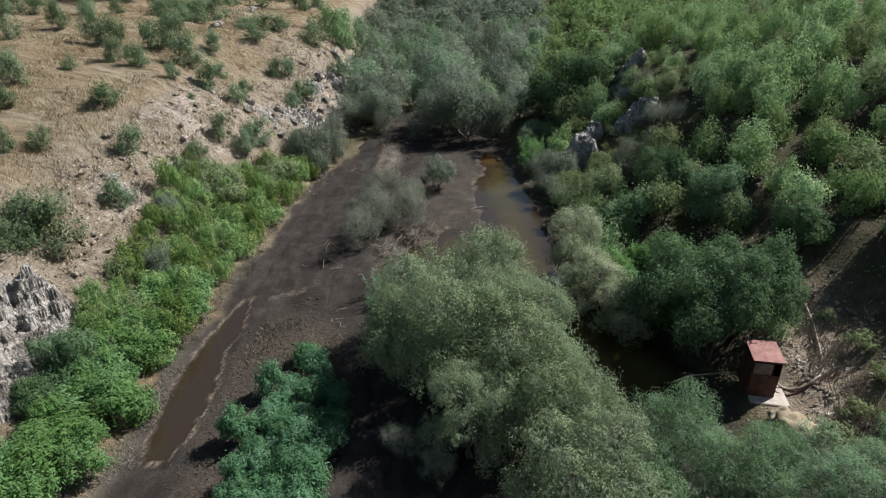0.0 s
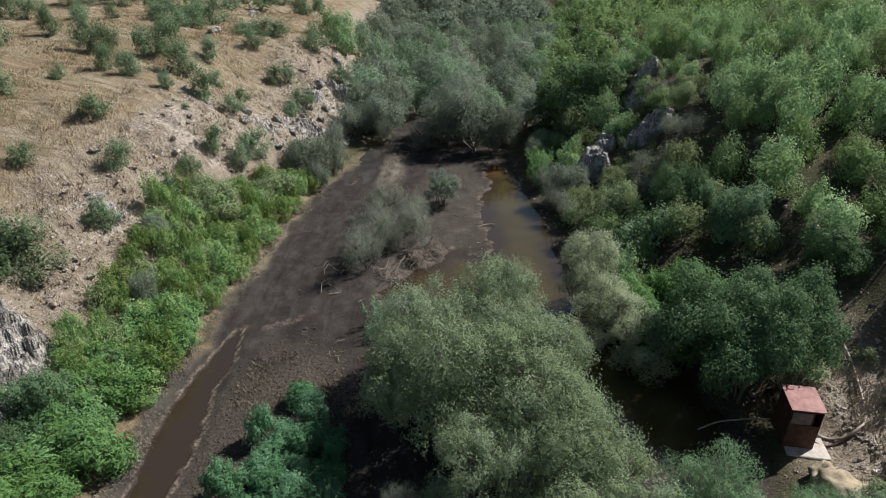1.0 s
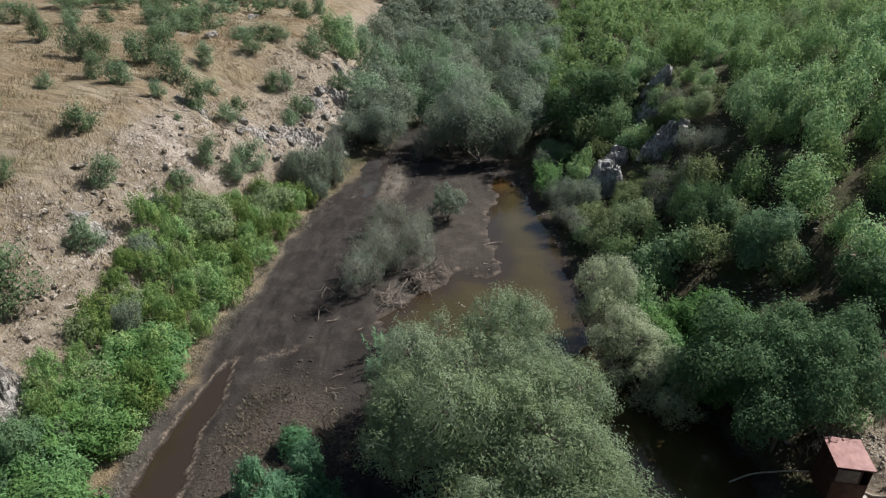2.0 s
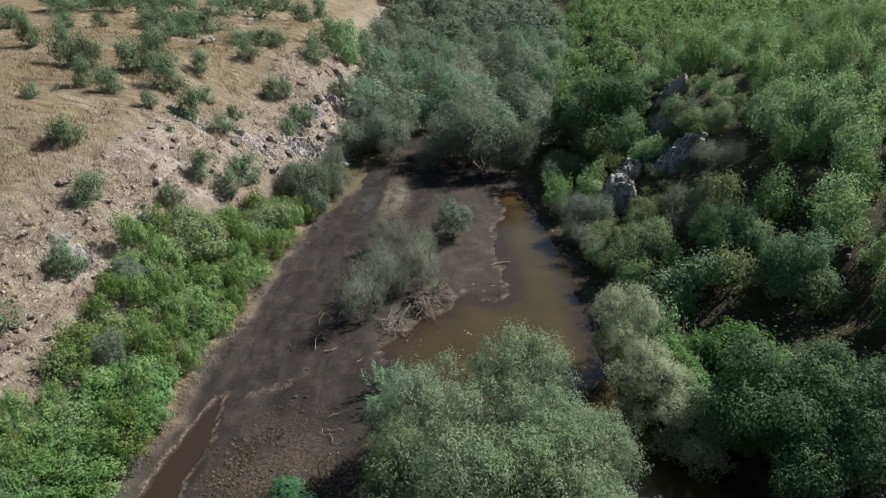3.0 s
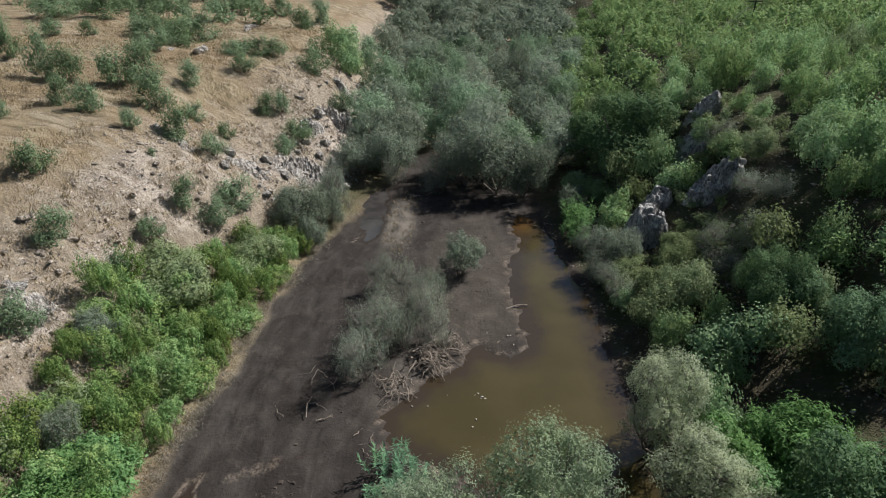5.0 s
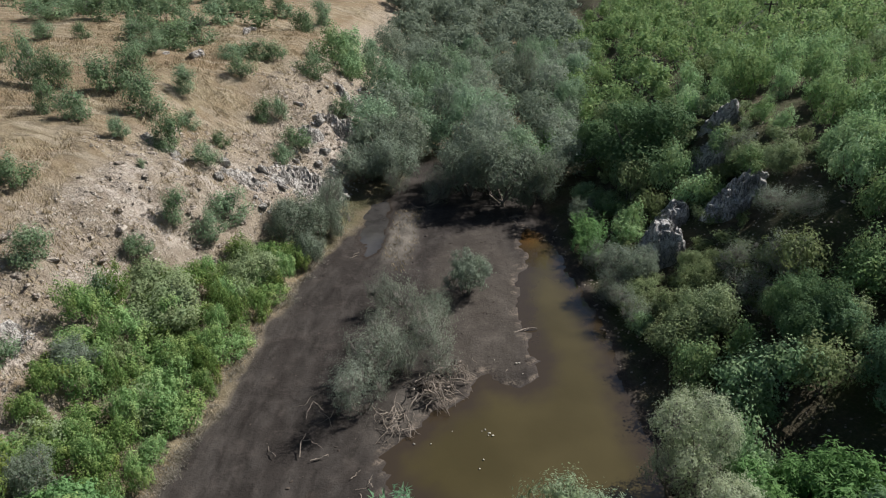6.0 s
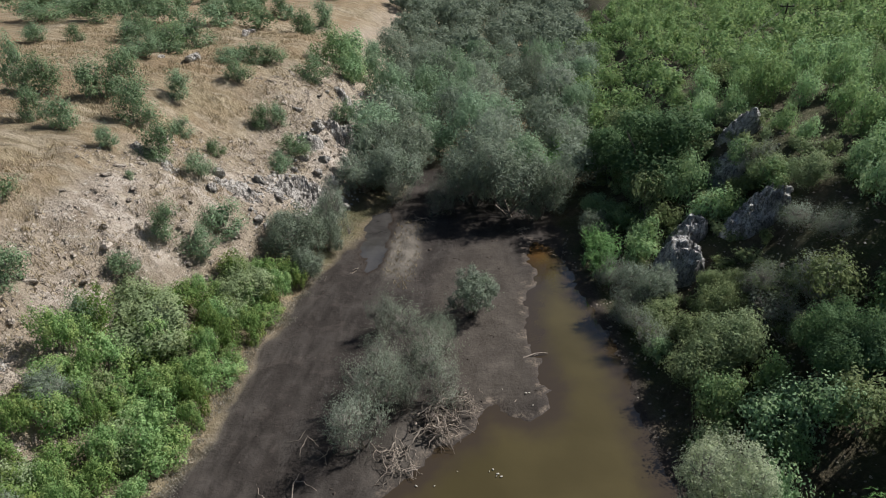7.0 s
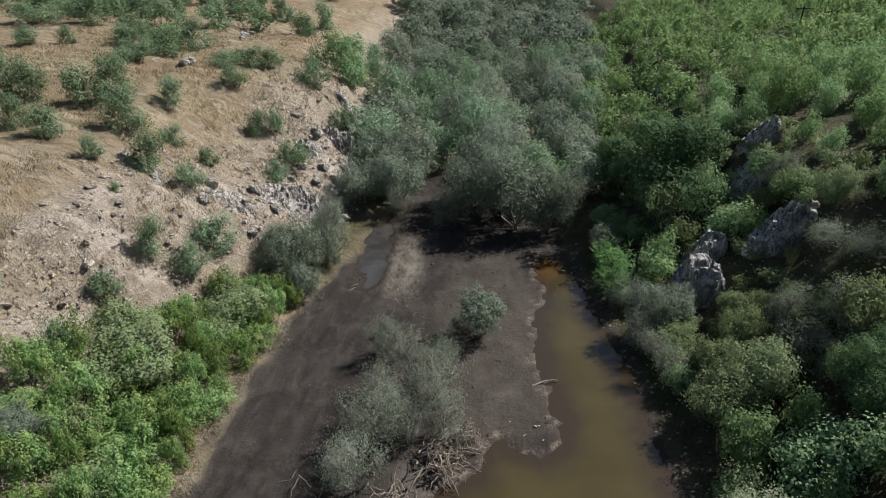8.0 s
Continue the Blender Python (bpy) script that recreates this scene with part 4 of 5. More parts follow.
settle(oaks, [(8.8, 64.3, 0.7, 0.7), (8.4, 66.8, 0.6, 0.6), (9.6, 62.0, 0.7, 0.75), (10.6, 60.2, 0.6, 0.6), (15.4, 57.6, 0.6, 0.7), (17.6, 57.8, 0.7, 0.7), (17.0, 62.0, 0.6, 0.6)], rng, 0.1, "green shrub among the crags")
settle(oaks, [(22.2, 53.8, 0.75, 1.0), (22.6, 51.2, 0.75, 1.2), (22.8, 48.6, 0.8, 1.3), (22.2, 56.4, 0.65, 0.8), (22.6, 46.2, 0.7, 1.3), (20.3, 51.8, 0.7, 1.1), (20.7, 54.6, 0.65, 0.95), (20.2, 48.7, 0.65, 1.0)], rng, 0.1, "tall green oak shrub above a shaded hollow")
settle(greys, [(17.0, 52.6, 0.8, 0.5), (17.6, 50.4, 0.7, 0.5), (17.8, 60.0, 0.6, 0.5)], rng, 0.1, "dry half-bare shrub among the crags")
settle(greys, [(14.1, 49.2, 0.75, 0.65), (15.6, 47.9, 1.0, 0.75), (13.9, 46.9, 0.8, 0.5), (8.0, 50.6, 0.6, 0.5)], rng, 0.1, "dry half-bare shrub on the shaded bank")
near_scrub = scatter(rng, 7, 24, 20, 56, 1500, 2.45, on_wood) + scatter(rng, 7, 40, 56, 80, 2000, 2.05, on_wood) + scatter(rng, 24, 40, 20, 56, 900, 1.95, on_wood)
for x, y in near_scrub:
    s = rng.uniform(0.5, 0.92) * (0.85 if y < 56 and x < 14 else 1.0)
    settle([olives[int(rng.integers(2))] if rng.random() < (0.38 if x < 14 and y > 40 else 0.14) else oaks[int(rng.integers(3, 5) if x > 19 else rng.integers(5))]], [(x, y, s, s * rng.uniform(1.0, 1.7))], rng, 0.15)
joined("far_scrub", far_oaks, sized(rng, scatter(rng, 12, 100, 80, 150, 4200, 2.35, lambda x, y: on_wood(x, y) and not in_thicket(x + 2.5, y)), (0.6, 1.12), (0.7, 1.3)), rng, "green oak scrub covering the far slope", "scrub")
settle(lows, sized(rng, scatter(rng, 9, 21, 46, 72, 420, 1.25, lambda x, y: x - foot_right(y) > 3 and not on_wood(x, y) and np.hypot(x - 11.8, y - 54.6) > 2.2 and np.hypot((x - 18.3) / 2.9, (y - 50) / 4.6) > 1), (0.28, 0.55), (0.25, 0.5)), rng, 0.05)
retire(big_willows + small_willows + wet_willows + far_woods + sallows + far_sallows + greys + bankers + herbs + hill_shrubs + oaks + far_oaks + olives + lows + darks + [high_tree] + fine_olives + marsh_herbs + far_shrubs)


# reeds: patches that nobody could count
def reeds(name, seed, spots, tall, leaf, label, material=ELDER):
    rng = np.random.default_rng(seed)
    at, normal, axis, long, wide = [], [], [], [], []
    for x, y in spots:
        h = tall * rng.uniform(0.75, 1.1) * (0.55 + 0.85 * float(grain(np.array(x * 1.4), np.array(y * 1.4), 73)))
        z0 = ground_z(x, y)
        tilt = rng.normal(0, 0.14, 2)
        k = 18
        up = np.linspace(0.25, 1.0, k)
        a = rng.uniform(0, 6.3, k)
        out = np.stack([np.cos(a), np.sin(a), rng.uniform(0.2, 0.9, k)], -1)
        at.append(np.stack([x + tilt[0] * h * up, y + tilt[1] * h * up, z0 + h * up], -1) + out * leaf[0] * 0.35)
        axis.append(out)
        normal.append(unit(np.stack([-np.cos(a) * 0.5, -np.sin(a) * 0.5, np.ones(k)], -1) + rng.normal(0, 0.3, (k, 3))))
        long.append(leaf[0] * rng.uniform(0.7, 1.3, k)), wide.append(leaf[1] * rng.uniform(0.7, 1.3, k))
    v, f = leaf_faces(np.concatenate(at), np.concatenate(normal), np.concatenate(axis), np.concatenate(long), np.concatenate(wide))
    return tagged(mesh_object(name, v, f, material), label, "reeds", kind="stuff")


reeds("reed_bed", 2, scatter(rng, -5.5, -2, 31, 36, 400, 0.2, lambda x, y: np.hypot((x + 3.9) / 1.2, (y - 33.6) / 1.9) < 1), 1.25, (0.3, 0.05), "green reeds at the pool's edge", REED)
reeds("reed_bed", 3, scatter(rng, 5.5, 9.5, 54, 64, 900, 0.2, lambda x, y: np.hypot((x - 7.3) / 1.0, (y - 58.2) / 3.2) < 1), 1.8, (0.48, 0.07), "fresh green reeds beside the pool")
reeds("reed_bed", 4, scatter(rng, 4, 10, 73, 82, 600, 0.25, lambda x, y: np.hypot((x - 6.6) / 1.6, (y - 77.5) / 3.2) < 1), 1.8, (0.7, 0.11), "green reeds in a gap of the thicket")


# ---- rocks ----
def rock_shape(rng, size, cuts=16, detail=3, rough=0.06):
    """A broken block: a sphere cut by planes, roughened."""
    bm = bmesh.new()
    bmesh.ops.create_icosphere(bm, subdivisions=detail, radius=1.0)
    d = np.array([v.co for v in bm.verts])
    faces = np.array([[v.index for v in f.verts] for f in bm.faces])
    bm.free()
    planes = unit(rng.normal(0, 1, (cuts, 3)))
    planes[3:] = unit(planes[3:] * [1, 1, 0.35])
    planes[:3] = unit(np.array([[0.1, 0, 1], [1, 0.2, 0.1], [-0.2, -1, 0.2]]) + rng.normal(0, 0.15, (3, 3)))
    reach = rng.uniform(0.55, 0.95, cuts)
    dot = d @ planes.T
    r = np.min(np.where(dot > 0.05, reach / np.maximum(dot, 0.05), 9), 1)
    r = np.minimum(r, 1.15)
    off = Vector(rng.uniform(0, 50, 3))
    r = r + rough * np.array([noise.fractal(Vector(p) * 1.9 + off, 0.8, 2.0, 4) for p in d])
    # fissures that run upright
    split = np.array([abs(noise.noise(Vector((p[0] * 3.2, p[1] * 3.2, p[2] * 0.9)) + off)) + 0.22 * abs(noise.noise(Vector(p) * 9 + off)) for p in d])
    r = r * (0.8 + 0.4 * np.clip(split * 4.0, 0, 0.5))
    return d * r[:, None] * np.asarray(size) / 1.6, faces


rock_rng = np.random.default_rng(21)
blocks = [rock_shape(rock_rng, (1.0, 0.8, 0.8), 18 + n, 4) for n in range(5)]
small_blocks = [rock_shape(rock_rng, (1.0, 0.8, 0.7), 14 + n, 2) for n in range(4)]
boulders = [mesh_object("rock", v, f, LIMESTONE) for v, f in blocks]
slabs = [mesh_object("rock", v, f, SCREE) for v, f in small_blocks]


def rocks(kinds, rows, label, group, sink=0.3, tilt=18):
    for n, (x, y, s, flat) in enumerate(rows):
        m = pose(x, y, ground_z(x, y) - sink * s * flat + 0.12 * s, rock_rng.uniform(-tilt, tilt), rock_rng.uniform(-tilt, tilt), rock_rng.uniform(0, 360)) @ Matrix.Diagonal((s, s * rock_rng.uniform(0.7, 1.1), s * flat, 1))
        tagged(copy_thing(kinds[n % len(kinds)], m), label, "rock", group)


# loose blocks on the dry slope
rocks(boulders, [
    (-13.3, 67.8, 1.4, 0.9), (-16.3, 76.3, 1.6, 0.7), (-18.4, 77.1, 1.2, 0.5), (-29.5, 81.2, 2.0, 0.7), (-33.0, 82.0, 0.9, 0.6), (-30.2, 99.0, 1.6, 0.5), (-31.4, 104.5, 2.2, 0.5), (-22.9, 40.4, 1.0, 0.5), (-16.9, 64.2, 1.2, 0.6), (-13.8, 70.4, 1.3, 0.7),
], "weathered limestone block on the dry slope", "blocks on the dry slope", 0.12)
def outcrop(x, y, wide, deep, tall, turn, seed, material, label, step=0.42, fine=0.085):
    """Bedded rock that breaks out of the slope: a top of tilted ledges with steep broken faces."""
    nx, ny = int(wide / fine), int(deep / fine)
    u, v = np.meshgrid(np.linspace(-1, 1, nx), np.linspace(-1, 1, ny))
    px, py = u * wide / 2, v * deep / 2
    ragged = layers(px * 0.9 + seed * 7.1, py * 0.9, seed, 4)
    rise = np.clip(1.05 - np.hypot(u, v) ** 2.6 + 0.9 * ragged, 0, 1)
    c, d = math.cos(math.radians(turn)), math.sin(math.radians(turn))
    lean = 0.12 * layers(px * 2, py * 2, seed + 13, 3)
    wx, wy = (px + lean) * c - (py + lean) * d, (px + lean) * d + (py + lean) * c
    base = ground_z(x, y)
    ground = height(x + wx, y + wy) - base
    bed = ground + tall * rise * (0.75 + 0.9 * layers(px * 0.55 + 3.0, py * 0.55 + seed, seed + 3, 3))
    dip = 0.07 * wx + 0.5 * step * layers(px * 1.6, py * 1.6, seed + 5, 3)
    cut = (bed + dip) / step
    z = step * (np.floor(cut) + np.clip((cut - np.floor(cut) - 0.74) / 0.26, 0, 1) ** 0.7) - 0.5 * dip
    joint = np.abs(layers(px * 1.3 + 0.5 * py, py * 0.5, seed + 9, 4))
    z = z - 0.4 * np.clip(1 - joint / 0.05, 0, 1) * rise + 0.12 * layers(px * 3.5, py * 3.5, seed + 11, 3)
    edge = np.clip((1.0 - np.maximum(np.abs(u), np.abs(v))) / 0.12, 0, 1)
    z = np.where(rise > 0.02, np.maximum(z, ground - 0.2), ground - 0.2) * edge + (ground - 0.35) * (1 - edge)
    k = (np.arange(ny - 1)[:, None] * nx + np.arange(nx - 1)[None]).reshape(-1)
    ob = mesh_object("rock_outcrop", np.stack([wx, wy, z], -1).reshape(-1, 3), np.stack([k, k + 1, k + nx + 1, k + nx], -1), material)
    ob.matrix_basis = pose(x, y, base)
    return tagged(ob, label, "rock")


# crag above the left bank
for n, row in enumerate([(-20.6, 27.0, 4.4, 4.6, 2.6, 75), (-20.2, 23.6, 4.4, 3.6, 2.4, 80), (-20.4, 20.6, 3.6, 3.0, 1.5, 60)]):
    outcrop(*row, 81 + n, LIMESTONE, "jagged pale grey limestone crag above the bank", 0.6)
# crags on the wooded slope
CRAG = "craggy grey limestone outcrop between shrubs"
for n, row in enumerate([(11.3, 54.4, 3.2, 2.4, 2.3, -15), (12.4, 57.2, 2.8, 2.2, 2.0, -25), (15.7, 55.9, 3.6, 2.6, 2.3, 5), (17.3, 56.3, 2.2, 1.8, 1.4, 30), (17.9, 64.9, 3.2, 3.0, 2.2, 30), (16.4, 61.8, 2.0, 3.2, 1.2, 15), (14.2, 59.6, 2.2, 2.0, 1.0, -10), (19.4, 92.0, 2.6, 2.0, 1.0, 0)]):
    outcrop(*row, 41 + n, GREY_ROCK, CRAG)
# ledges on the dry slope and its broken shoulder
for n, row in enumerate([(-15.2, 66.0, 4.6, 3.0, 1.6, 20), (-19.0, 61.4, 4.4, 2.2, 0.35, 25), (-14.4, 78.0, 3.4, 4.0, 1.3, 70), (-14.6, 86.0, 3.0, 4.0, 1.0, 80), (-23.4, 59.6, 3.4, 1.3, 0.5, -10), (-22.3, 40.0, 2.6, 2.0, 0.5, 10), (-16.6, 73.6, 2.6, 2.6, 0.8, 60)]):
    outcrop(*row, 61 + n, LIMESTONE, "pale broken limestone outcrop on the dry slope", 0.3)


rocks(boulders, [(x, y, rock_rng.uniform(0.5, 1.2), rock_rng.uniform(0.5, 0.9)) for x, y in scatter(rock_rng, -21, -12, 59, 92, 160, 1.7, lambda x, y: 3 < foot_left(y) - x < 9.5)][:45], "pale limestone block in the broken slope", "blocks on the dry slope", 0.0)


def stony(x, y):
    d = foot_left(y) - x
    return 4.5 < d < 12.5 and layers(np.array(x * 0.35), np.array(y * 0.35), 81, 3) > -0.05


rocks(slabs, [(x, y, rock_rng.uniform(0.35, 0.9), rock_rng.uniform(0.35, 0.7)) for x, y in scatter(rock_rng, -30, -13, 28, 84, 420, 1.1, stony)][:150], "weathered tan slab on the stony slope", "slabs on the stony slope")
retire(boulders + slabs)


def chips(name, spots, size, material, label, seed):
    """Loose stones too many to count."""
    rng = np.random.default_rng(seed)
    base = np.array([(-1, -1, -0.5), (1, -0.8, -0.5), (0.9, 1, -0.5), (-0.8, 0.9, -0.5), (-0.5, -0.5, 0.5), (0.6, -0.4, 0.4), (0.4, 0.6, 0.55), (-0.5, 0.4, 0.45)]) / 2
    quads = np.array([(4, 5, 6, 7), (0, 1, 5, 4), (1, 2, 6, 5), (2, 3, 7, 6), (3, 0, 4, 7)])
    spots = np.asarray(spots)
    n = len(spots)
    a, s = rng.uniform(0, 6.3, n), size * rng.lognormal(0, 0.45, n)
    v = base[None] * (1 + rng.normal(0, 0.15, (n, 8, 3))) * s[:, None, None] * [1.2, 0.9, 0.7]
    c, d = np.cos(a)[:, None], np.sin(a)[:, None]
    v = np.stack([v[..., 0] * c - v[..., 1] * d, v[..., 0] * d + v[..., 1] * c, v[..., 2]], -1)
    v += np.concatenate([spots, height(spots[:, 0], spots[:, 1])[:, None]], 1)[:, None]
    f = quads[None] + np.arange(n)[:, None, None] * 8
    return tagged(mesh_object(name, v.reshape(-1, 3), f.reshape(-1, 4), material), label, "stones", kind="stuff")


def cloud(rng, n, x0, x1, y0, y1, allow):
    p = rng.uniform((x0, y0), (x1, y1), (n, 2))
    return p[allow(p[:, 0], p[:, 1])]


chips("scree", cloud(rock_rng, 14000, -32, -14, 26, 92, lambda x, y: np.abs(foot_left(y) - x - 8 + 6 * layers(x * 0.3, y * 0.3, 83, 3)) < 4.8), 0.135, SCREE, "loose tan stones on the dry slope", 5)
chips("broken_rock", cloud(rock_rng, 700, -18, -12.5, 63.5, 69, lambda x, y: layers(x * 0.5, y * 0.5, 88, 3) > -0.12), 0.26, LIMESTONE, "broken white rock of the outcrop", 25)
chips("broken_rock", cloud(rock_rng, 1900, -22, -11, 59, 94, lambda x, y: (foot_left(y) - x > 2.5) & (foot_left(y) - x < 9) & (layers(x * 0.4, y * 0.4, 84, 3) > -0.02)), 0.22, LIMESTONE, "broken pale rock on the slope's shoulder", 15)
chips("rubble", cloud(rock_rng, 3500, 7, 22, 20, 66, lambda x, y: x - foot_right(y) > 0.3), 0.09, SCREE, "loose stones under the shrubs", 6)
chips("shore_stones", cloud(rock_rng, 900, 4, 10, 38, 63, lambda x, y: (np.abs(x - foot_right(y) - 0.1) < 0.45) & (layers(x * 0.8, y * 0.8, 95, 3) > -0.1)), 0.12, SCREE, "pale stones along the pool's foot of slope", 27)
chips("clods", cloud(rock_rng, 4200, -14, -4, 17, 36, lambda x, y: (np.hypot((x + 8.6) / 3.8, (y - 25) / 9) < 1) & (shore(x, y, STREAM) > 0.5)), 0.085, SILT, "dried silt clods on the riverbed", 7)
chips("clods", cloud(rock_rng, 700, -13, 2, 34, 66, lambda x, y: (shore(x, y, POOL) > 0.4) & (layers(x * 0.5, y * 0.5, 85, 3) > 0.05)), 0.085, SILT, "dried silt clods on the riverbed", 8)
chips("pebbles", cloud(rock_rng, 1500, -5, 3, 43, 63, lambda x, y: (shore(x, y, POOL) > 0.3) & (layers(x * 0.7, y * 0.7, 86, 3) > -0.05)), 0.055, SILT, "dark pebbles and crumbs on the silt spit", 18)


# dry grass on the slopes
def grass(name, spots, tall, seed, label, material=STRAW):
    rng = np.random.default_rng(seed)
    who = np.repeat(np.arange(len(spots)), 5)
    at = np.asarray(spots)[who] + rng.normal(0, 0.12, (len(who), 2))
    z = height(at[:, 0], at[:, 1])
    h = tall * rng.uniform(0.5, 1.3, len(who))
    a = rng.uniform(0, 6.3, len(who))
    axis = np.stack([np.cos(a) * 0.5, np.sin(a) * 0.5, np.ones(len(who))], -1)
    normal = unit(np.stack([-np.sin(a), np.cos(a), 0.2 * np.ones(len(who))], -1))
    v, f = leaf_faces(np.concatenate([at, (z + h * 0.4)[:, None]], 1), normal, axis, h, np.full(len(who), 0.11 * tall))
    return tagged(mesh_object(name, v, f, material), label, "grass", kind="stuff")


grass("dry_grass", cloud(rock_rng, 15000, -50, -16, 30, 110, lambda x, y: (foot_left(y) - x > 7) & (layers(x * 0.25, y * 0.25, 87, 3) > -0.05)), 0.35, 9, "straw-coloured dry grass tufts on the slope")
grass("bank_grass", cloud(rock_rng, 31000, -17, -10, 18, 58, lambda x, y: np.abs(foot_left(y) - x - 0.25 - 1.3 * layers(x, y, 89, 3)) < 0.6 * grain(x * 0.7, y * 0.7, 90) + 0.15), 0.17, 10, "dull dry grass along the foot of the bank", BANK_STRAW)
grass("sand_grass", cloud(rock_rng, 120, -8, -5, 55, 66, lambda x, y: np.abs(x + 6.5) < 1.1), 0.3, 12, "pale dry grass on the sand strip")


# ---- drift wood ----
def branch_heap(name, seed, x, y, reach, count, thick, label, category, top=0.5):
    rng = np.random.default_rng(seed)
    ob = thing(name, x, y, ground_z(x, y), label, category)
    for n in range(count):
        a = rng.uniform(0, 6.3)
        start = rng.normal(0, 0.36 * reach, 3) * [1, 1, 0] + [0, 0, top * rng.uniform(0.2, 1)]
        end = start + np.array([math.cos(a), math.sin(a), 0]) * reach * rng.uniform(0.5, 1.1)
        end[2] = height(np.array([x + end[0]]), np.array([y + end[1]]))[0] - ground_z(x, y) + rng.uniform(-0.03, 0.15)
        v, f = tubes([wander(rng, start, end, 7, 0.085 * reach)], [np.linspace(thick, thick * 0.3, 7)], 4)
        mesh_object("branch", v, f, DEADWOOD, ob, True)
    return ob


branch_heap("driftwood_heap", 1, -3.1, 42.3, 1.3, 90, 0.026, "tangle of bleached dead branches and roots", "driftwood", 0.85)
branch_heap("driftwood_heap", 2, -4.6, 40.0, 1.2, 46, 0.024, "spread of bleached dead roots at the pool's edge", "driftwood", 0.5)
branch_heap("driftwood_heap", 3, -1.9, 43.6, 0.9, 44, 0.024, "tangle of dark dead branches", "driftwood", 1.15)
branch_heap("driftwood_heap", 8, -3.4, 42.0, 1.1, 12, 0.055, "thick pale dead boughs on the heap", "driftwood", 0.9)
branch_heap("fallen_branch", 4, -8.7, 37.9, 1.4, 5, 0.03, "bleached fallen branch on dark silt", "branch", 0.2)
branch_heap("fallen_branch", 5, -6.6, 31.9, 1.0, 5, 0.026, "bleached forked branch on dry silt", "branch", 0.2)
branch_heap("fallen_branch", 6, -5.4, 36.3, 0.9, 6, 0.022, "bleached roots on the silt", "branch", 0.2)
branch_heap("fallen_branch", 7, -9.6, 58.0, 0.9, 3, 0.03, "pale branch at the water's edge", "branch", 0.15)
branch_heap("fallen_branch", 10, 2.6, 64.8, 1.2, 9, 0.03, "pale dead branches at the foot of willows", "branch", 0.4)
branch_heap("fallen_branch", 11, -5.4, 66.4, 1.3, 8, 0.03, "dead branches in the shade of the thicket", "branch", 0.4)
branch_heap("fallen_branch", 12, 4.9, 60.4, 0.8, 5, 0.024, "bleached twigs beside the rusty shallows", "branch", 0.3)
branch_heap("fallen_branch", 9, -8.5, 41.0, 1.0, 7, 0.026, "dark twigs at the foot of a dusty shrub", "branch", 0.5)


def log(x0, y0, x1, y1, thick, label):
    rng = np.random.default_rng(int(abs(x0 * 10)))
    ob = thing("log", x0, y0, 0.06, label, "log")
    a, b = np.array([0, 0, thick]), np.array([x1 - x0, y1 - y0, thick * 0.6])
    mesh_object("trunk", *tubes([wander(rng, a, b, 8, 0.03)], [np.linspace(thick, thick * 0.5, 8)], 7), DEADWOOD, ob, True)
    for s in (0.45,):
        p = a + (b - a) * s
        mesh_object("branch", *tubes([wander(rng, p, p + [rng.uniform(0.1, 0.4), 0.16, 0.06], 5, 0.03)], [np.linspace(thick * 0.4, thick * 0.15, 5)], 5), DEADWOOD, ob, True)


log(1.4, 47.9, 2.8, 48.42, 0.05, "bleached log lying half in the pool")
log(-0.6, 46.0, -0.2, 47.3, 0.03, "dark stick on the silt spit")
log(0.6, 44.0, 1.2, 45.0, 0.035, "dark broken stick on the silt spit")


# ---- the pump hut ----
def box(bm, x0, y0, z0, x1, y1, z1, bevel=0.008):
    made = bmesh.ops.create_cube(bm, size=1.0)["verts"]
    for v in made:
        v.co = Vector(((x0 + x1) / 2 + v.co.x * (x1 - x0), (y0 + y1) / 2 + v.co.y * (y1 - y0), (z0 + z1) / 2 + v.co.z * (z1 - z0)))
    edges = list({e for v in made for e in v.link_edges})
    bmesh.ops.bevel(bm, geom=edges, offset=bevel, segments=1, affect="EDGES")
    return bm


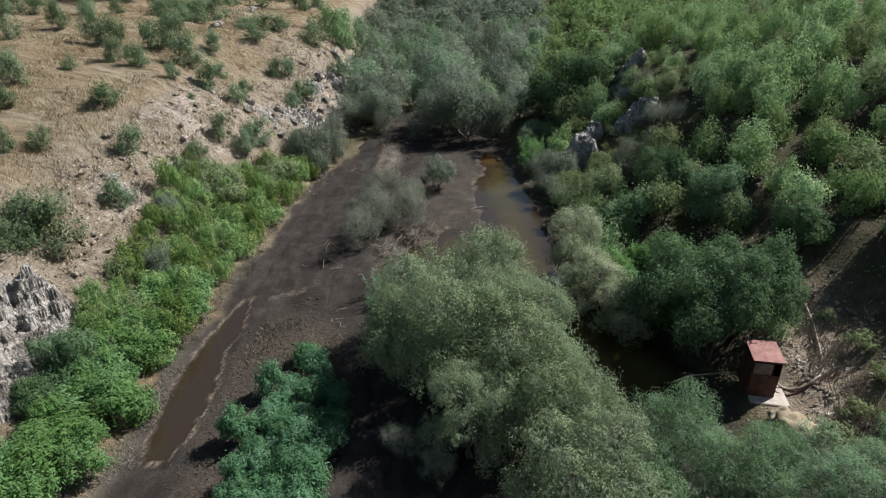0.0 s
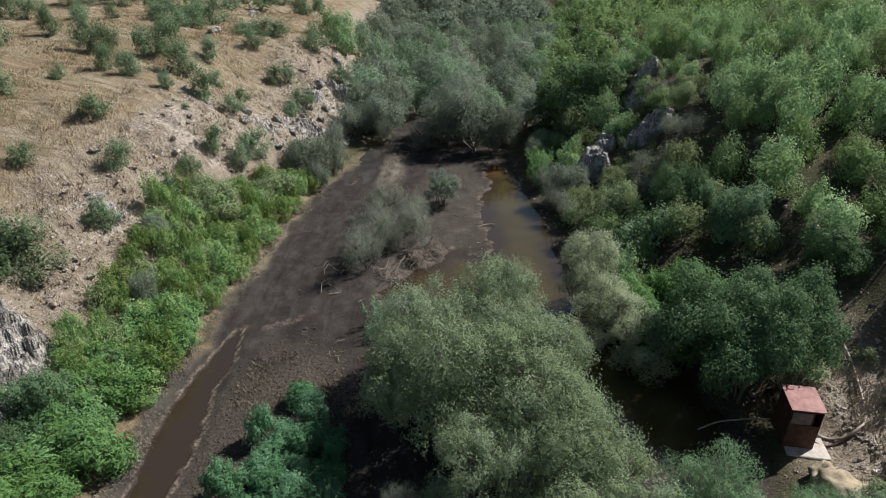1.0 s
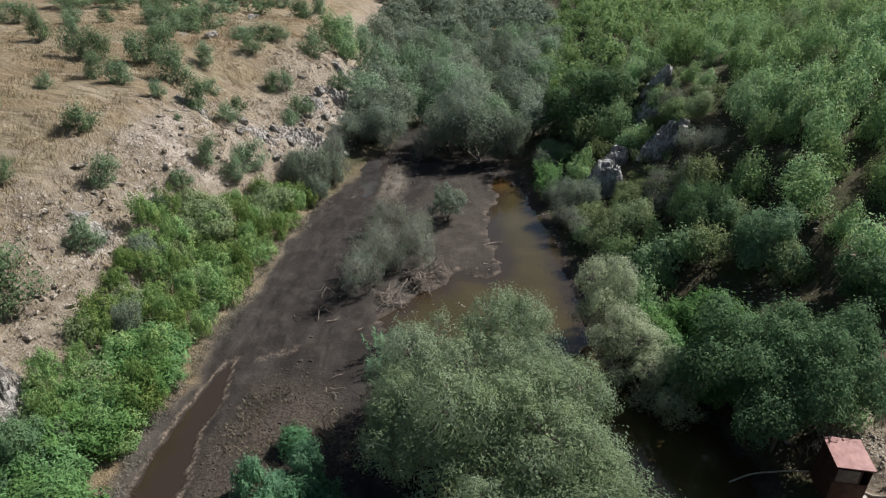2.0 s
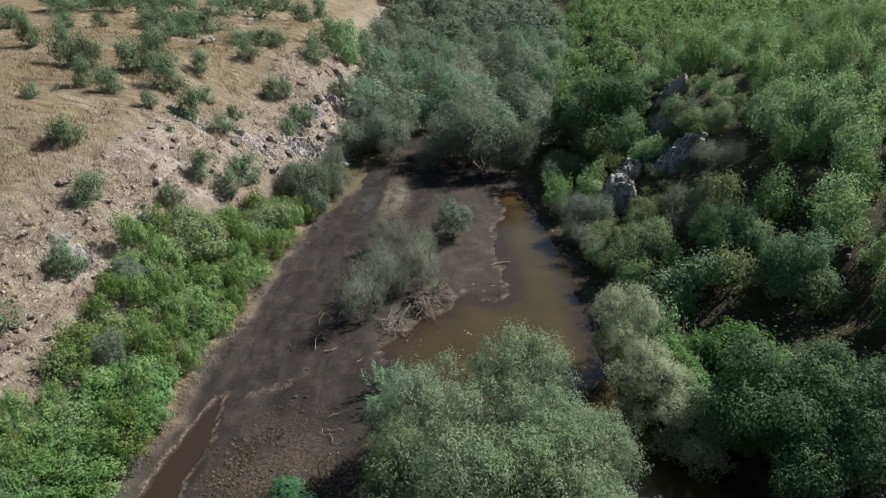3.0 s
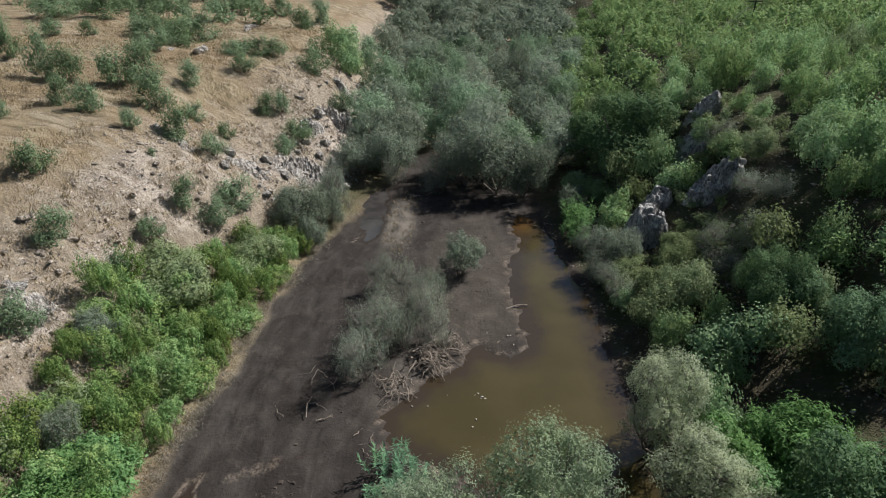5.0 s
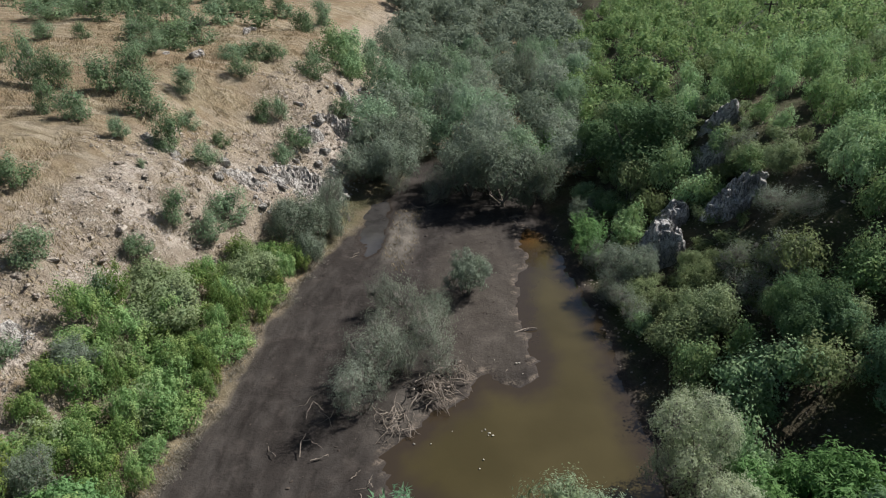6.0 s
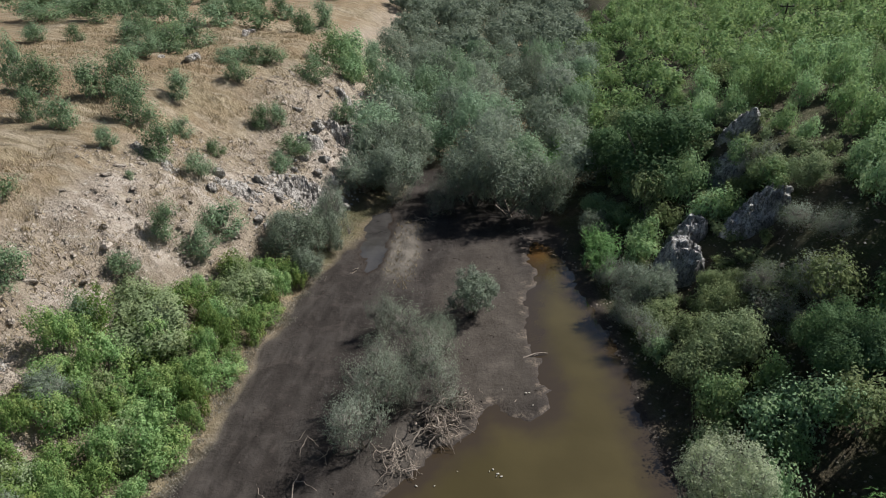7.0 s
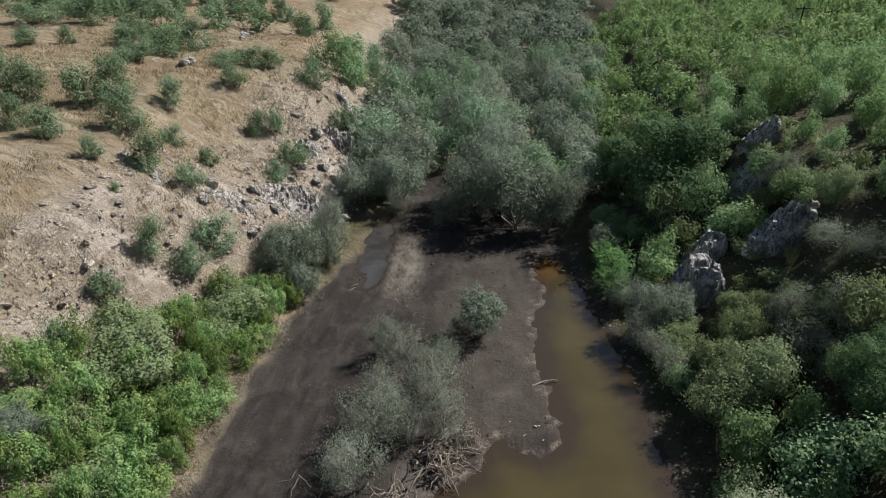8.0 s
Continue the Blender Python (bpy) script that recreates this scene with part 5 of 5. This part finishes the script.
def build_hut(x, y, z, turn):
    hut = thing("pump_hut", x, y, z, "small rusty red sheet-metal pump hut on a concrete slab", "hut", turn=turn)
    w, d, h = 0.61, 0.69, 2.0
    part("side_wall", box(bmesh.new(), -w, -d, 0, -w + 0.03, d, h), RUST_SHADED, hut)
    part("side_wall", box(bmesh.new(), w - 0.03, -d, 0, w, d, h), RUST_SHADED, hut)
    part("back_wall", box(bmesh.new(), -w + 0.03, d - 0.03, 0, w - 0.03, d, h), RUST_SHADED, hut)
    part("front_wall", box(bmesh.new(), -w + 0.03, -d, 0, w - 0.03, -d + 0.03, h * 0.61), RUST_SHADED, hut)
    part("front_rail", box(bmesh.new(), -w + 0.03, -d, h - 0.12, w - 0.03, -d + 0.03, h), RUST_SHADED, hut)
    part("hatch", box(bmesh.new(), -w + 0.06, -d - 0.02, h * 0.63, 0.22, -d + 0.01, h - 0.14), PALE_PANEL, hut, "faded pale hatch")
    part("post", box(bmesh.new(), 0.24, -d - 0.015, h * 0.61, 0.29, -d + 0.03, h - 0.12), RUST_SHADED, hut)
    bm = box(bmesh.new(), -w - 0.06, -d - 0.08, 0, w + 0.06, d + 0.06, 0.035)
    roof = part("roof", bm, RUST, hut, "sun-bleached red metal roof sheet")
    roof.matrix_basis = pose(0, 0, h + 0.05, 4, 0, 0)
    part("latch", box(bmesh.new(), -w + 0.1, d - 0.25, 0.035, -w + 0.16, d - 0.02, 0.05, 0.003), RUST_SHADED, roof)
    part("latch", box(bmesh.new(), -w + 0.16, d - 0.25, 0.035, -w + 0.36, d - 0.22, 0.05, 0.003), RUST_SHADED, roof)


def hose(name, points, radius, label, material=HOSE):
    curve = bpy.data.curves.new(name, "CURVE")
    curve.dimensions, curve.bevel_depth, curve.bevel_resolution = "3D", radius, 3
    line = curve.splines.new("BEZIER")
    line.bezier_points.add(len(points) - 1)
    for b, (x, y, up) in zip(line.bezier_points, points):
        b.co = (x, y, ground_z(x, y) + up)
        b.handle_left_type = b.handle_right_type = "AUTO"
    curve.materials.append(material)
    return tagged(new(name, curve), label, "hose")


HUT = (14.25, 25.28)
hut_z = 0.64
build_hut(*HUT, hut_z, -9)
slab = thing("concrete_slab", HUT[0] + 0.15, HUT[1] - 0.35, hut_z, "cracked concrete slab under the hut", "slab", turn=-9)
part("slab_block", box(bmesh.new(), -0.7, -0.86, -0.9, 1.0, 0.75, 0.0, 0.03), CONCRETE, slab)
step = thing("concrete_slab", HUT[0] - 0.3, HUT[1] - 2.1, hut_z - 0.55, "pale concrete edge slab beside the slope", "slab", turn=4)
part("slab_block", box(bmesh.new(), -0.7, -0.22, -0.5, 0.7, 0.22, 0.0, 0.03), CONCRETE, step)
hose("hose", [(14.85, 25.5, 0.75), (15.5, 25.2, 0.1), (16.1, 24.9, 0.07), (16.7, 25.0, 0.07), (17.3, 25.5, 0.07), (17.7, 26.4, 0.08), (18.0, 27.5, 0.09), (18.3, 28.6, 0.1), (18.5, 29.8, 0.1), (18.5, 31.4, 0.1)], 0.05, "pale dusty rubber hose curving up from the hut", PALE_HOSE)
hose("hose", [(14.9, 25.0, 0.15), (15.4, 24.75, 0.06), (16.0, 24.75, 0.05), (16.6, 24.9, 0.05), (17.25, 25.4, 0.03)], 0.045, "short dark rubber hose beside the pale one", RUST_SHADED)
hose("suction_pipe", [(x, y, z - ground_z(x, y)) for x, y, z in ((13.75, 26.2, 0.75), (13.2, 26.4, 0.55), (12.4, 26.4, 0.48), (11.6, 26.35, 0.40), (10.7, 26.2, 0.1))], 0.035, "pale suction pipe from the hut into the pool", PALE_HOSE)


def earth_mound(x, y, size, seed, label):
    rng = np.random.default_rng(seed)
    v, f = rock_shape(rng, size, 30, 4, 0.3)
    ob = mesh_object("earth_mound", v, f, CLAY, None, True)
    ob.matrix_basis = pose(x, y, ground_z(x, y) + 0.05, 0, 0, rng.uniform(0, 360))
    return tagged(ob, label, "mound")


earth_mound(14.5, 22.3, (2.0, 2.1, 1.3), 3, "tan mound of bare earth below the slab")


def scrap(x, y, size, seed, label):
    v, f = rock_shape(np.random.default_rng(seed), (size, size * 0.7, size * 0.35), 12, 2, 0.15)
    ob = mesh_object("litter", v, f, LITTER_WHITE, None, True)
    ob.matrix_basis = pose(x, y, max(ground_z(x, y), 0.0) + 0.04, 0, 0, seed * 40)
    return tagged(ob, label, "litter")


for n, (x, y, s) in enumerate([(16.2, 22.9, 0.22), (16.9, 24.0, 0.14), (15.6, 24.6, 0.12), (1.33, 44.85, 0.12), (1.5, 44.9, 0.1), (1.62, 44.0, 0.09), (0.15, 45.2, 0.07), (-0.44, 39.97, 0.1), (-0.24, 39.74, 0.13), (-0.09, 39.6, 0.11), (-0.3, 39.6, 0.08), (-0.6, 39.85, 0.06), (-3.72, 38.94, 0.1), (-2.94, 38.97, 0.08), (-0.73, 37.58, 0.08), (-0.55, 38.1, 0.09), (-2.0, 39.8, 0.06), (-9.2, 21.5, 0.3)]):
    scrap(x, y, s, n + 1, "small dull pale scrap of plastic litter")


# withered weeds on the silt, then dry plants and stones round the trodden earth
grass("withered_weeds", cloud(rock_rng, 620, -11, -4.2, 26.5, 32.5, lambda x, y: layers(x * 0.8, y * 0.8, 93, 3) - 0.06 * (np.hypot((x + 7.4) / 3.2, (y - 29.3) / 2.6) ** 4) > -0.05), 0.26, 14, "withered brown weeds on the silt", WEEDS)
grass("dry_weeds", cloud(rock_rng, 1500, 14.5, 20.5, 19.5, 30.5, lambda x, y: (trodden_at(x, y) > 0.15) & (layers(x * 0.9, y * 0.9, 91, 3) > 0.0) & (np.hypot(x - 14.6, y - 25) > 1.6)), 0.4, 13, "dry brown weeds on the trodden earth", GREY_STRAW)
chips("rubble", cloud(rock_rng, 1300, 14.5, 20.5, 20, 31, lambda x, y: (trodden_at(x, y) > 0.3) & (np.hypot(x - 14.6, y - 25) > 1.5)), 0.1, SCREE, "broken stones on the trodden earth", 19)


# ---- pole and line on the far slope ----
def build_pole(x, y, tall):
    z = ground_z(x, y)
    ob = thing("power_pole", x, y, z, "dark wooden power pole among the shrubs", "pole")
    mesh_object("shaft", *tubes([np.array([[0, 0, -0.4], [0, 0, tall * 0.5], [0, 0, tall]])], [np.array([0.11, 0.10, 0.085])], 8), POLE_WOOD, ob, True)
    part("crossarm", box(bmesh.new(), -0.75, -0.06, tall - 0.35, 0.75, 0.06, tall - 0.22), POLE_WOOD, ob)
    for sx in (-0.65, 0.0, 0.65):
        mesh_object("insulator", *tubes([np.array([[sx, 0, tall - 0.22], [sx, 0, tall - 0.1], [sx, 0, tall - 0.02]])], [np.array([0.04, 0.055, 0.03])], 8), CONCRETE, ob, True)


build_pole(32.2, 92.3, 14.75 - ground_z(32.2, 92.3))
hose("cable", [(x, y, z - ground_z(x, y)) for x, y, z in ((16.0, 88.6, 6.6), (20.6, 90.0, 8.0), (24.1, 90.0, 9.6), (27.3, 90.4, 11.1), (32.2, 92.3, 14.5))], 0.02, "thin pale cable slung over the shrubs", CABLE)
